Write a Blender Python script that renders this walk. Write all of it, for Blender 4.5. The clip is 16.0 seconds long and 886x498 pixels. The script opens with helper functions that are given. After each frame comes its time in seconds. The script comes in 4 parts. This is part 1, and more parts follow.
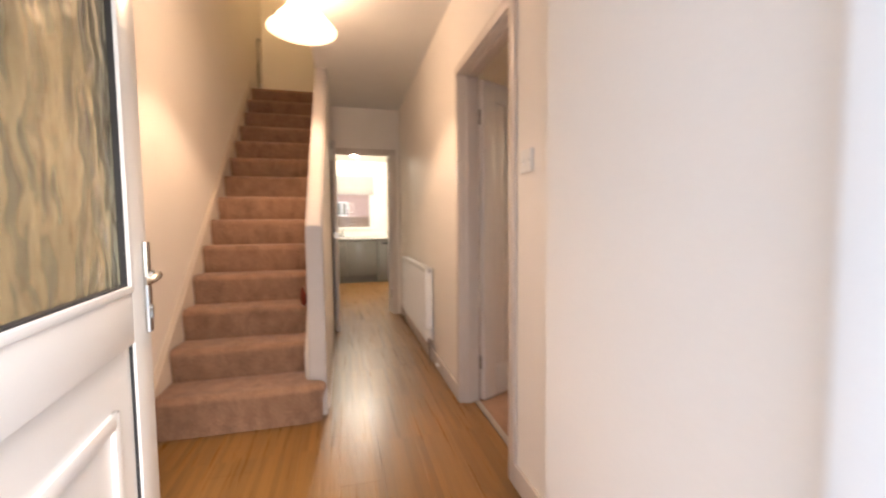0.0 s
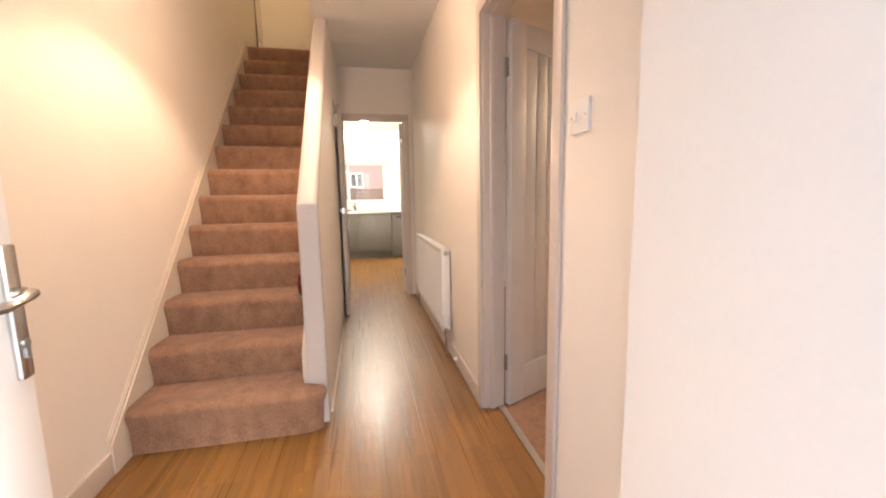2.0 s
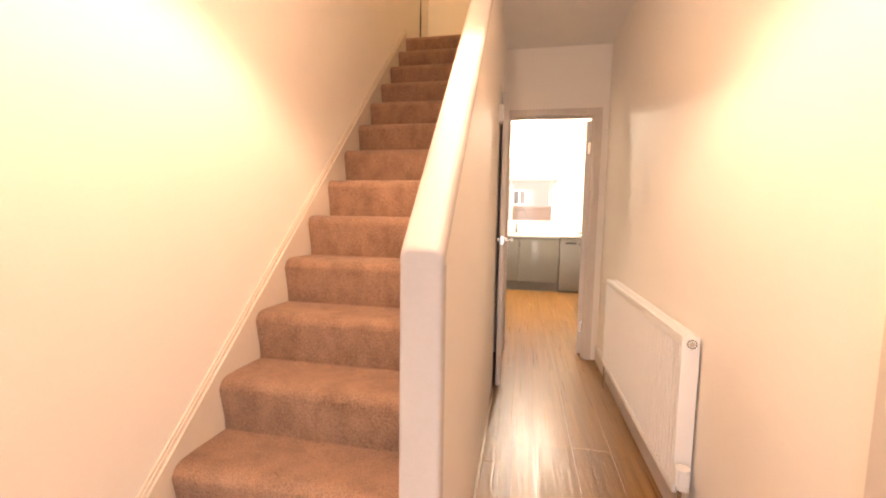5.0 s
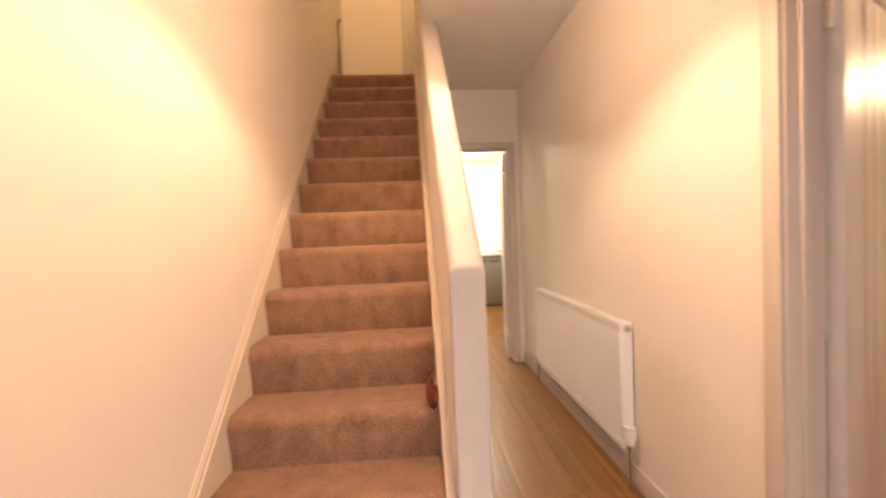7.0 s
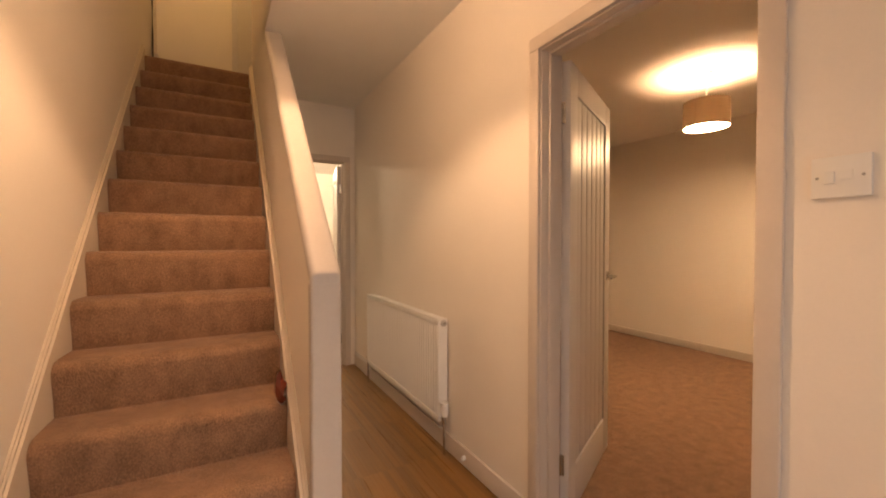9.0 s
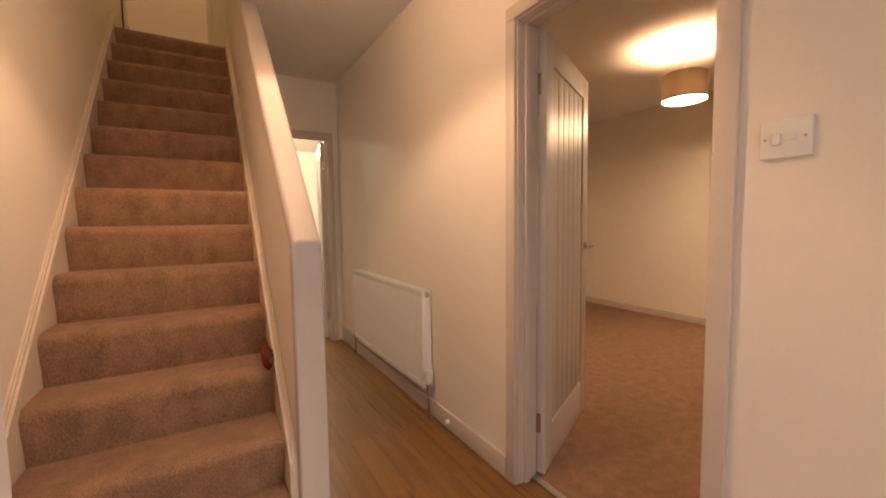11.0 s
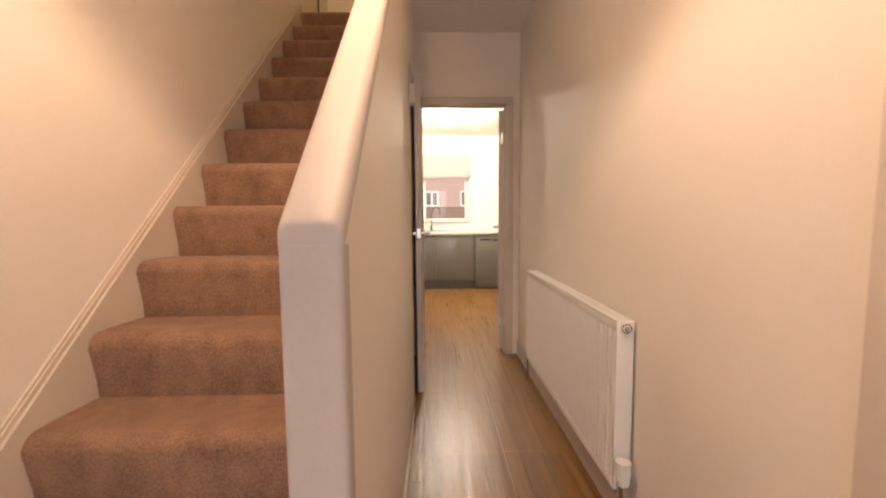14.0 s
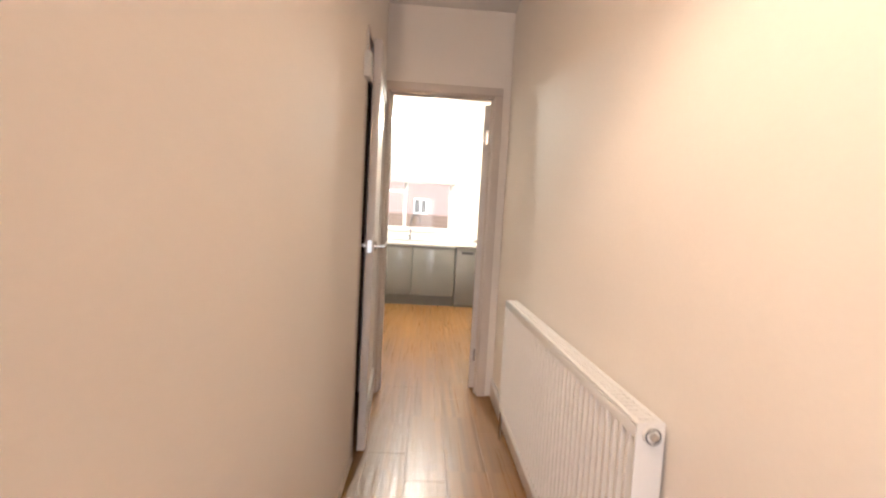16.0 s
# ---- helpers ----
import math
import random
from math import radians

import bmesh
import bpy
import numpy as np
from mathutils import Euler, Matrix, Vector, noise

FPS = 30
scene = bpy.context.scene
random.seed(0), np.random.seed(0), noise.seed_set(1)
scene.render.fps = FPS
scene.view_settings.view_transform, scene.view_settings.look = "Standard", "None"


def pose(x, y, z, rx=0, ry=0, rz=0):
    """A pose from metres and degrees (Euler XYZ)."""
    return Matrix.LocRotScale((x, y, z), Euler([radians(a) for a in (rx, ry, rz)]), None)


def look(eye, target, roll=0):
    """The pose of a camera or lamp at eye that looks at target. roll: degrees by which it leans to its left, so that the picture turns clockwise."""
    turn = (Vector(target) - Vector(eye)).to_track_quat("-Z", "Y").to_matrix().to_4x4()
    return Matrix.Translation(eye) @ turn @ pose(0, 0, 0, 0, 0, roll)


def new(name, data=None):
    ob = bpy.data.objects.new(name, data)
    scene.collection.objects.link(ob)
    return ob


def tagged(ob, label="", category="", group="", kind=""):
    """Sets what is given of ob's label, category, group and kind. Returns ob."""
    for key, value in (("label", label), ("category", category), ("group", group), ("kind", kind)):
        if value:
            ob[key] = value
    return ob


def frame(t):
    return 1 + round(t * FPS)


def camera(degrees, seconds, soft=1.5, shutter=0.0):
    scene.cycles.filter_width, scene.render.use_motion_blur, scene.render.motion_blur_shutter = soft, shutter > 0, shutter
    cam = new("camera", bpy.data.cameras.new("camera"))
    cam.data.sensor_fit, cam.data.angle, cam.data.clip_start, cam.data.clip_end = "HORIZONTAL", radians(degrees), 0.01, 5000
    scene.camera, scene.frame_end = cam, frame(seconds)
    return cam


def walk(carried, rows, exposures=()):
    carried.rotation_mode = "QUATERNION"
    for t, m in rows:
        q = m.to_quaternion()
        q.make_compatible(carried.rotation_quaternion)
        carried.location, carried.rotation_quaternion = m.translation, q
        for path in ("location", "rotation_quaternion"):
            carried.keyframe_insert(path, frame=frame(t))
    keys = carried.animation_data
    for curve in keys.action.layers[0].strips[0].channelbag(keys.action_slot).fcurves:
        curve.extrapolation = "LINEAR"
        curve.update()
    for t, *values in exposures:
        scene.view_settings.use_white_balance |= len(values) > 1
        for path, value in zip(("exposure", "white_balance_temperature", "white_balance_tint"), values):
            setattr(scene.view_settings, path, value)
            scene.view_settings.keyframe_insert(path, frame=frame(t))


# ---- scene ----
cam = camera(96.3, 16.0, soft=2.0, shutter=0.4)
PATH = [
    (0, (0.202, 0.076, 1.123), (0.684, 2.013, 1.001), -0.6),
    (0.2, (0.254, 0.219, 1.111), (0.577, 2.191, 1.034), -0.6),
    (0.5, (0.272, 0.308, 1.156), (0.682, 2.261, 1.035), 1.0),
    (1, (0.289, 0.417, 1.144), (0.531, 2.392, 0.943), 0.3),
    (1.2, (0.295, 0.455, 1.125), (0.416, 2.438, 0.892), 1.5),
    (1.5, (0.309, 0.464, 1.142), (0.455, 2.446, 0.911), 1.7),
    (2, (0.291, 0.467, 1.156), (0.684, 2.41, 0.888), -1.0),
    (2.5, (0.306, 0.597, 1.157), (0.715, 2.541, 0.923), -0.5),
    (3, (0.383, 0.915, 1.185), (0.467, 2.9, 0.954), 0.7),
    (3.6, (0.354, 1.247, 1.21), (0.253, 3.236, 1.02), -0.1),
    (4, (0.337, 1.45, 1.19), (0.213, 3.436, 0.986), 1.7),
    (4.2, (0.32, 1.546, 1.199), (0.127, 3.523, 0.968), 2.0),
    (4.5, (0.3, 1.681, 1.203), (-0.086, 3.631, 0.984), 0.8),
    (6.8, (-0.078, 1.382, 1.231), (-0.091, 3.381, 1.171), -0.7),
    (7, (-0.106, 1.41, 1.216), (0.035, 3.404, 1.15), -2.3),
    (7.5, (-0.195, 1.329, 1.227), (0.51, 3.2, 1.19), -3.3),
    (8, (-0.262, 1.174, 1.233), (0.687, 2.932, 1.141), -1.2),
    (8.5, (-0.267, 1.167, 1.232), (0.728, 2.901, 1.185), -0.9),
    (9, (-0.26, 1.171, 1.227), (0.712, 2.919, 1.189), -0.0),
    (11.5, (-0.244, 1.104, 1.181), (0.774, 2.816, 1.0), -0.6),
    (12, (-0.075, 1.181, 1.164), (0.747, 2.989, 0.925), -0.7),
    (12.4, (0.03, 1.306, 1.128), (0.753, 3.162, 0.943), -0.2),
    (12.5, (0.051, 1.344, 1.138), (0.766, 3.205, 0.971), -0.3),
    (13, (0.167, 1.614, 1.128), (0.821, 3.499, 0.996), -0.8),
    (13.5, (0.221, 1.796, 1.136), (0.589, 3.757, 1.001), -1.0),
    (14, (0.218, 1.886, 1.133), (0.26, 3.879, 0.968), -0.5),
    (14.5, (0.226, 1.892, 1.14), (0.187, 3.883, 0.951), -1.0),
    (14.8, (0.223, 1.896, 1.158), (0.17, 3.89, 1.009), -1.3),
    (15, (0.233, 1.912, 1.158), (0.164, 3.903, 0.98), -1.6),
    (15.5, (0.321, 2.037, 1.16), (0.262, 4.026, 0.963), 0.8),
    (16, (0.381, 2.425, 1.15), (0.478, 4.419, 1.029), 3.2),
]
EXPOSURES = [(0, 0.76, 6150, 14), (0.5, 0.56, 6500, 16), (1, 0.64, 6600, 17), (1.5, 1.02, 6100, 15), (2, 1.14, 6000, 14), (2.5, 0.92, 6500, 15), (3, 0.75, 7400, 17), (3.5, 1.5, 6800, 21), (4.7, 1.55, 6800, 22),
             (6.8, 1.27, 6800, 22), (7.5, 0.85, 7800, 21), (8, 0.68, 7900, 22), (9.2, 0.33, 8200, 22), (11.5, 0.3, 7200, 23), (13, 0.36, 7000, 22), (13.5, 0.6, 7000, 19), (14, 0.72, 6500, 18), (14.5, 1.37, 5800, 17), (15, 1.45, 5600, 16), (15.5, 1.6, 5400, 15),
             (15.8, 1.75, 5100, 14), (16, 1.34, 5600, 13)]
walk(cam, [(t, look(eye, target, roll)) for t, eye, target, roll in PATH], EXPOSURES)

# ---- world and sun ----
world = bpy.data.worlds.new("overcast_sky")
scene.world = world
world.use_nodes = True
_n = world.node_tree.nodes
_sky = _n.new("ShaderNodeTexSky")
_sky.sky_type = "NISHITA"
_sky.sun_disc = False
_sky.sun_elevation = radians(35)
_sky.sun_rotation = radians(160)
_sky.air_density, _sky.dust_density = 1.0, 4.0
world.node_tree.links.new(_sky.outputs[0], _n["Background"].inputs[0])
_n["Background"].inputs[1].default_value = 0.15
sun = new("sun", bpy.data.lights.new("sun", "SUN"))
sun.data.energy, sun.data.angle, sun.data.color = 1.5, radians(20), (1.0, 0.97, 0.92)
sun.matrix_world = look((3, -8, 9), (0, 0, 0))
BULB_HALL, BULB_LIVING, BULB_LANDING, BULB_KITCHEN = 1880.0, 500.0, 270.0, 680.0
WARM = (1.0, 0.69, 0.435)
WARMER = (1.0, 0.66, 0.28)
door_sky = new("door_daylight", bpy.data.lights.new("door_daylight", "AREA"))
door_sky.data.shape, door_sky.data.size, door_sky.data.size_y = "RECTANGLE", 0.86, 2.0
door_sky.data.energy, door_sky.data.color = 3.9, (0.80, 0.90, 1.0)
door_sky.matrix_world = look((0.223, 0.24, 1.06), (0.223, 1.24, 1.06))


# ---- materials ----
def mat(name, colour, rough=0.6, metal=0.0, spec=0.5, vary=0.06, scale=6.0, bump=0.0, bump_scale=200.0, coat=0.0, sheen=0.0,
        random_piece=0.0, trans=0.0, stretch=(1, 1, 1), fine_part=0.45, relief=0.002, placed=False):
    m = bpy.data.materials.new(name)
    m.use_nodes = True
    nt = m.node_tree
    b = nt.nodes["Principled BSDF"]
    b.inputs["Roughness"].default_value = rough
    b.inputs["Metallic"].default_value = metal
    b.inputs["Specular IOR Level"].default_value = spec
    b.inputs["Coat Weight"].default_value = coat
    b.inputs["Sheen Weight"].default_value = sheen
    b.inputs["Transmission Weight"].default_value = trans
    tc = nt.nodes.new("ShaderNodeTexCoord")
    mp = nt.nodes.new("ShaderNodeMapping")
    mp.inputs["Scale"].default_value = stretch
    if placed:
        nt.links.new(nt.nodes.new("ShaderNodeNewGeometry").outputs["Position"], mp.inputs["Vector"])
    else:
        nt.links.new(tc.outputs["Object"], mp.inputs["Vector"])
    big = nt.nodes.new("ShaderNodeTexNoise")
    big.inputs["Scale"].default_value = scale
    big.inputs["Detail"].default_value = 4
    fine = nt.nodes.new("ShaderNodeTexNoise")
    fine.inputs["Scale"].default_value = bump_scale
    fine.inputs["Detail"].default_value = 3
    nt.links.new(mp.outputs[0], big.inputs["Vector"])
    nt.links.new(mp.outputs[0], fine.inputs["Vector"])
    mix = nt.nodes.new("ShaderNodeMix")
    mix.data_type = "RGBA"
    mix.inputs["A"].default_value = (*[c * (1 - vary) for c in colour], 1)
    mix.inputs["B"].default_value = (*[min(1, c * (1 + vary)) for c in colour], 1)
    add = nt.nodes.new("ShaderNodeMath")
    add.operation = "MULTIPLY_ADD"
    add.inputs[1].default_value = fine_part
    half = nt.nodes.new("ShaderNodeMath")
    half.operation = "MULTIPLY"
    half.inputs[1].default_value = 1 - fine_part
    nt.links.new(big.outputs["Fac"], half.inputs[0])
    nt.links.new(fine.outputs["Fac"], add.inputs[0])
    nt.links.new(half.outputs[0], add.inputs[2])
    ramp = nt.nodes.new("ShaderNodeMapRange")
    ramp.inputs["From Min"].default_value = 0.3
    ramp.inputs["From Max"].default_value = 0.7
    nt.links.new(add.outputs[0], ramp.inputs["Value"])
    nt.links.new(ramp.outputs[0], mix.inputs["Factor"])
    out = mix.outputs["Result"]
    if random_piece:
        info = nt.nodes.new("ShaderNodeObjectInfo")
        hsv = nt.nodes.new("ShaderNodeHueSaturation")
        r = nt.nodes.new("ShaderNodeMapRange")
        r.inputs["To Min"].default_value = 1 - random_piece
        r.inputs["To Max"].default_value = 1 + random_piece
        nt.links.new(info.outputs["Random"], r.inputs["Value"])
        nt.links.new(r.outputs[0], hsv.inputs["Value"])
        nt.links.new(out, hsv.inputs["Color"])
        out = hsv.outputs[0]
    nt.links.new(out, b.inputs["Base Color"])
    if bump:
        bp = nt.nodes.new("ShaderNodeBump")
        bp.inputs["Strength"].default_value = bump
        bp.inputs["Distance"].default_value = relief
        nt.links.new(fine.outputs["Fac"], bp.inputs["Height"])
        nt.links.new(bp.outputs[0], b.inputs["Normal"])
    return m


def glow(name, colour, strength):
    m = bpy.data.materials.new(name)
    m.use_nodes = True
    b = m.node_tree.nodes["Principled BSDF"]
    b.inputs["Base Color"].default_value = (0.8, 0.8, 0.8, 1)
    b.inputs["Emission Color"].default_value = (*colour, 1)
    b.inputs["Emission Strength"].default_value = strength
    return m


def cloth(name, colour, through_part=0.4, clear=0.0):
    m = bpy.data.materials.new(name)
    m.use_nodes = True
    nt = m.node_tree
    nt.nodes.remove(nt.nodes["Principled BSDF"])
    d = nt.nodes.new("ShaderNodeBsdfDiffuse")
    tl = nt.nodes.new("ShaderNodeBsdfTranslucent")
    mx = nt.nodes.new("ShaderNodeMixShader")
    wv = nt.nodes.new("ShaderNodeTexNoise")
    wv.inputs["Scale"].default_value = 60
    cr = nt.nodes.new("ShaderNodeMix")
    cr.data_type = "RGBA"
    cr.inputs["A"].default_value = (*[c * 0.85 for c in colour], 1)
    cr.inputs["B"].default_value = (*colour, 1)
    nt.links.new(wv.outputs["Fac"], cr.inputs["Factor"])
    for s in (d, tl):
        nt.links.new(cr.outputs["Result"], s.inputs["Color"])
    mx.inputs[0].default_value = through_part
    nt.links.new(d.outputs[0], mx.inputs[1])
    nt.links.new(tl.outputs[0], mx.inputs[2])
    thin = nt.nodes.new("ShaderNodeMixShader")
    thin.inputs[0].default_value = clear
    nt.links.new(mx.outputs[0], thin.inputs[1])
    nt.links.new(nt.nodes.new("ShaderNodeBsdfTransparent").outputs[0], thin.inputs[2])
    nt.links.new(thin.outputs[0], nt.nodes["Material Output"].inputs["Surface"])
    return m


def wood_floor(name):
    """Light oak laminate: narrow strips along y, each with its own tone, and a fine long grain."""
    m = mat(name, (0.195, 0.094, 0.024), rough=0.36, vary=0.13, scale=2.2, bump=0.3, bump_scale=11.0, random_piece=0.05, stretch=(15, 0.22, 1), placed=True, relief=0.0012)
    nt = m.node_tree
    b = nt.nodes["Principled BSDF"]
    old = b.inputs["Base Color"].links[0].from_socket
    geo = nt.nodes.new("ShaderNodeNewGeometry")
    mp = nt.nodes.new("ShaderNodeMapping")
    mp.inputs["Scale"].default_value = (38, 1.9, 1)
    nt.links.new(geo.outputs["Position"], mp.inputs["Vector"])
    vor = nt.nodes.new("ShaderNodeTexWhiteNoise")
    vor.noise_dimensions = "2D"
    fl = nt.nodes.new("ShaderNodeVectorMath")
    fl.operation = "FLOOR"
    nt.links.new(mp.outputs[0], fl.inputs[0])
    nt.links.new(fl.outputs[0], vor.inputs["Vector"])
    r = nt.nodes.new("ShaderNodeMapRange")
    r.inputs["To Min"].default_value = 0.82
    r.inputs["To Max"].default_value = 1.18
    nt.links.new(vor.outputs["Value"], r.inputs["Value"])
    hsv = nt.nodes.new("ShaderNodeHueSaturation")
    nt.links.new(r.outputs[0], hsv.inputs["Value"])
    nt.links.new(old, hsv.inputs["Color"])
    nt.links.new(hsv.outputs[0], b.inputs["Base Color"])
    streak = nt.nodes.new("ShaderNodeTexNoise")
    streak.inputs["Scale"].default_value = 1.0
    streak.inputs["Detail"].default_value = 3
    ms = nt.nodes.new("ShaderNodeMapping")
    ms.inputs["Scale"].default_value = (95, 1.1, 1)
    nt.links.new(geo.outputs["Position"], ms.inputs["Vector"])
    nt.links.new(ms.outputs[0], streak.inputs["Vector"])
    rr = nt.nodes.new("ShaderNodeMapRange")
    rr.inputs["From Min"].default_value = 0.35
    rr.inputs["From Max"].default_value = 0.65
    rr.inputs["To Min"].default_value = 0.27
    rr.inputs["To Max"].default_value = 0.44
    nt.links.new(streak.outputs["Fac"], rr.inputs["Value"])
    nt.links.new(rr.outputs[0], b.inputs["Roughness"])
    wave = nt.nodes.new("ShaderNodeTexNoise")
    wave.inputs["Scale"].default_value = 1.0
    wave.inputs["Detail"].default_value = 2
    mw = nt.nodes.new("ShaderNodeMapping")
    mw.inputs["Scale"].default_value = (40, 4.0, 1)
    nt.links.new(geo.outputs["Position"], mw.inputs["Vector"])
    nt.links.new(mw.outputs[0], wave.inputs["Vector"])
    b2 = nt.nodes.new("ShaderNodeBump")
    b2.inputs["Strength"].default_value = 0.8
    b2.inputs["Distance"].default_value = 0.0021
    nt.links.new(wave.outputs["Fac"], b2.inputs["Height"])
    nt.links.new(b.inputs["Normal"].links[0].from_socket, b2.inputs["Normal"])
    nt.links.new(b2.outputs[0], b.inputs["Normal"])
    return m


PAINT = mat("cream_wall_paint", (0.82, 0.765, 0.70), rough=0.75, vary=0.02, scale=2.5, bump=0.12, bump_scale=120)
CEILING = mat("white_ceiling_paint", (0.80, 0.78, 0.74), rough=0.85, vary=0.02, bump=0.1)
TRIM = mat("white_satin_woodwork", (0.62, 0.59, 0.58), rough=0.38, vary=0.025, scale=9, bump=0.05, bump_scale=90)
# capping and end board: a darker, greyer tone than TRIM
CAPPING = mat("greyer_satin_capping_paint", (0.52, 0.475, 0.45), rough=0.5, vary=0.04, scale=9, bump=0.05, bump_scale=90)
TAUPE = mat("pale_taupe_woodwork", (0.61, 0.54, 0.48), rough=0.4, vary=0.03, scale=9, bump=0.05, bump_scale=90)
CREAM_WOOD = mat("cream_satin_woodwork", (0.62, 0.54, 0.455), rough=0.55, vary=0.03, scale=9, bump=0.05, bump_scale=90)
DOOR_WHITE = mat("white_primed_door", (0.64, 0.60, 0.57), rough=0.42, vary=0.03, scale=8, bump=0.12, bump_scale=40, stretch=(6, 6, 0.5))
CARPET = mat("beige_twist_carpet", (0.280, 0.160, 0.100), rough=1.0, spec=0.05, vary=0.48, scale=15, bump=1.0, bump_scale=230, sheen=0.15, fine_part=0.62, relief=0.006, placed=True, stretch=(1, 1, 0.55))
LAMINATE = wood_floor("oak_laminate")
SUBFLOOR = mat("dark_joint", (0.06, 0.04, 0.025), rough=0.9)
UPVC = mat("white_upvc", (0.80, 0.80, 0.79), rough=0.28, vary=0.015)
GASKET = mat("black_rubber", (0.02, 0.02, 0.022), rough=0.6)
NICKEL = mat("dark_nickel", (0.22, 0.215, 0.21), rough=0.3, metal=1.0)
CHROME = mat("satin_chrome", (0.62, 0.61, 0.59), rough=0.22, metal=1.0, vary=0.04)
STEEL = mat("brushed_steel", (0.42, 0.42, 0.41), rough=0.36, metal=1.0, vary=0.05, stretch=(1, 1, 30))
DARK_STEEL = mat("dull_dark_steel", (0.20, 0.195, 0.185), rough=0.42, metal=0.8, vary=0.05, stretch=(1, 1, 30))
RADIATOR = mat("white_enamel", (0.80, 0.79, 0.77), rough=0.3, vary=0.015)
PLASTIC = mat("white_plastic", (0.78, 0.77, 0.74), rough=0.4, vary=0.01)
UNIT = mat("grey_gloss_unit", (0.125, 0.118, 0.105), rough=0.14, vary=0.04, coat=0.4)
PLINTH = mat("dark_grey_plinth", (0.09, 0.085, 0.08), rough=0.4)
WORKTOP = mat("white_worktop", (0.80, 0.79, 0.76), rough=0.2, vary=0.03, scale=40)
BLIND = mat("grey_blind_fabric", (0.42, 0.41, 0.40), rough=0.9, vary=0.05)
BRICK = mat("red_brick", (0.45, 0.31, 0.27), rough=0.9, vary=0.15, scale=9, bump=0.4, bump_scale=60, random_piece=0.2)
MORTAR = mat("mortar", (0.36, 0.33, 0.30), rough=0.95)
FENCE = mat("weathered_fence_timber", (0.20, 0.13, 0.085), rough=0.85, vary=0.25, scale=5, bump=0.3, bump_scale=40, stretch=(1, 1, 9), random_piece=0.15)
GROUND = mat("ground", (0.13, 0.13, 0.11), rough=0.95, vary=0.3, scale=3, bump=0.5, bump_scale=50)
SLATE = mat("roof_tiles", (0.10, 0.08, 0.075), rough=0.8, vary=0.2)
THRESH = mat("satin_nickel_strip", (0.46, 0.43, 0.39), rough=0.35, metal=0.7, vary=0.05)
# near-black colour standing in for the shade inside the understairs cupboard
CUPBOARD_SHADE = mat("painted_cupboard_shade", (0.035, 0.022, 0.016), rough=0.8)
CORD = mat("black_cord", (0.02, 0.018, 0.016), rough=0.6)
RED = mat("dark_red_foil", (0.15, 0.024, 0.012), rough=0.18, vary=0.3, scale=30, coat=0.6)
SILVER = mat("silver_edge", (0.6, 0.56, 0.52), rough=0.3, metal=0.8)
SHADE_HALL = cloth("cream_shade_cloth", (0.92, 0.85, 0.74), 0.62, 0.43)
SHADE_DRUM = cloth("taupe_drum_cloth", (0.26, 0.20, 0.145), 0.22)
GLOW_HALL = glow("hall_bulb_glow", WARM, BULB_HALL)
GLOW_LIVING = glow("living_bulb_glow", (1.0, 0.655, 0.395), BULB_LIVING)
GLOW_LANDING = glow("landing_bulb_glow", WARMER, BULB_LANDING)
GLOW_DIFFUSER = glow("diffuser_glow", (1.0, 0.74, 0.45), 120.0)
GLOW_TUBE = glow("kitchen_bulb_glow", (1.0, 0.90, 0.68), BULB_KITCHEN)


def patterned_glass():
    m = bpy.data.materials.new("obscure_leaf_glass")
    m.use_nodes = True
    nt = m.node_tree
    b = nt.nodes["Principled BSDF"]
    b.inputs["Base Color"].default_value = (0.66, 0.62, 0.44, 1)
    b.inputs["Roughness"].default_value = 0.2
    b.inputs["Transmission Weight"].default_value = 0.9
    b.inputs["IOR"].default_value = 1.5
    tc = nt.nodes.new("ShaderNodeTexCoord")
    warp = nt.nodes.new("ShaderNodeTexNoise")
    warp.inputs["Scale"].default_value = 7
    mp = nt.nodes.new("ShaderNodeMapping")
    mp.inputs["Rotation"].default_value = (0.5, 0, 0)
    mp.inputs["Scale"].default_value = (10, 18, 5)
    vor = nt.nodes.new("ShaderNodeTexVoronoi")
    vor.feature = "SMOOTH_F1"
    vor.inputs["Scale"].default_value = 1.0
    add = nt.nodes.new("ShaderNodeVectorMath")
    add.operation = "MULTIPLY_ADD"
    add.inputs[1].default_value = (0.12, 0.12, 0.12)
    nt.links.new(warp.outputs["Color"], add.inputs[0])
    nt.links.new(tc.outputs["Object"], add.inputs[2])
    nt.links.new(tc.outputs["Object"], warp.inputs["Vector"])
    nt.links.new(add.outputs[0], mp.inputs["Vector"])
    nt.links.new(mp.outputs[0], vor.inputs["Vector"])
    bp = nt.nodes.new("ShaderNodeBump")
    bp.inputs["Strength"].default_value = 0.9
    bp.inputs["Distance"].default_value = 0.02
    nt.links.new(vor.outputs["Distance"], bp.inputs["Height"])
    nt.links.new(bp.outputs[0], b.inputs["Normal"])
    return m


LEAF_GLASS = patterned_glass()
CLEAR = mat("clear_glass", (0.95, 0.97, 0.97), rough=0.0, vary=0.0, trans=1.0)


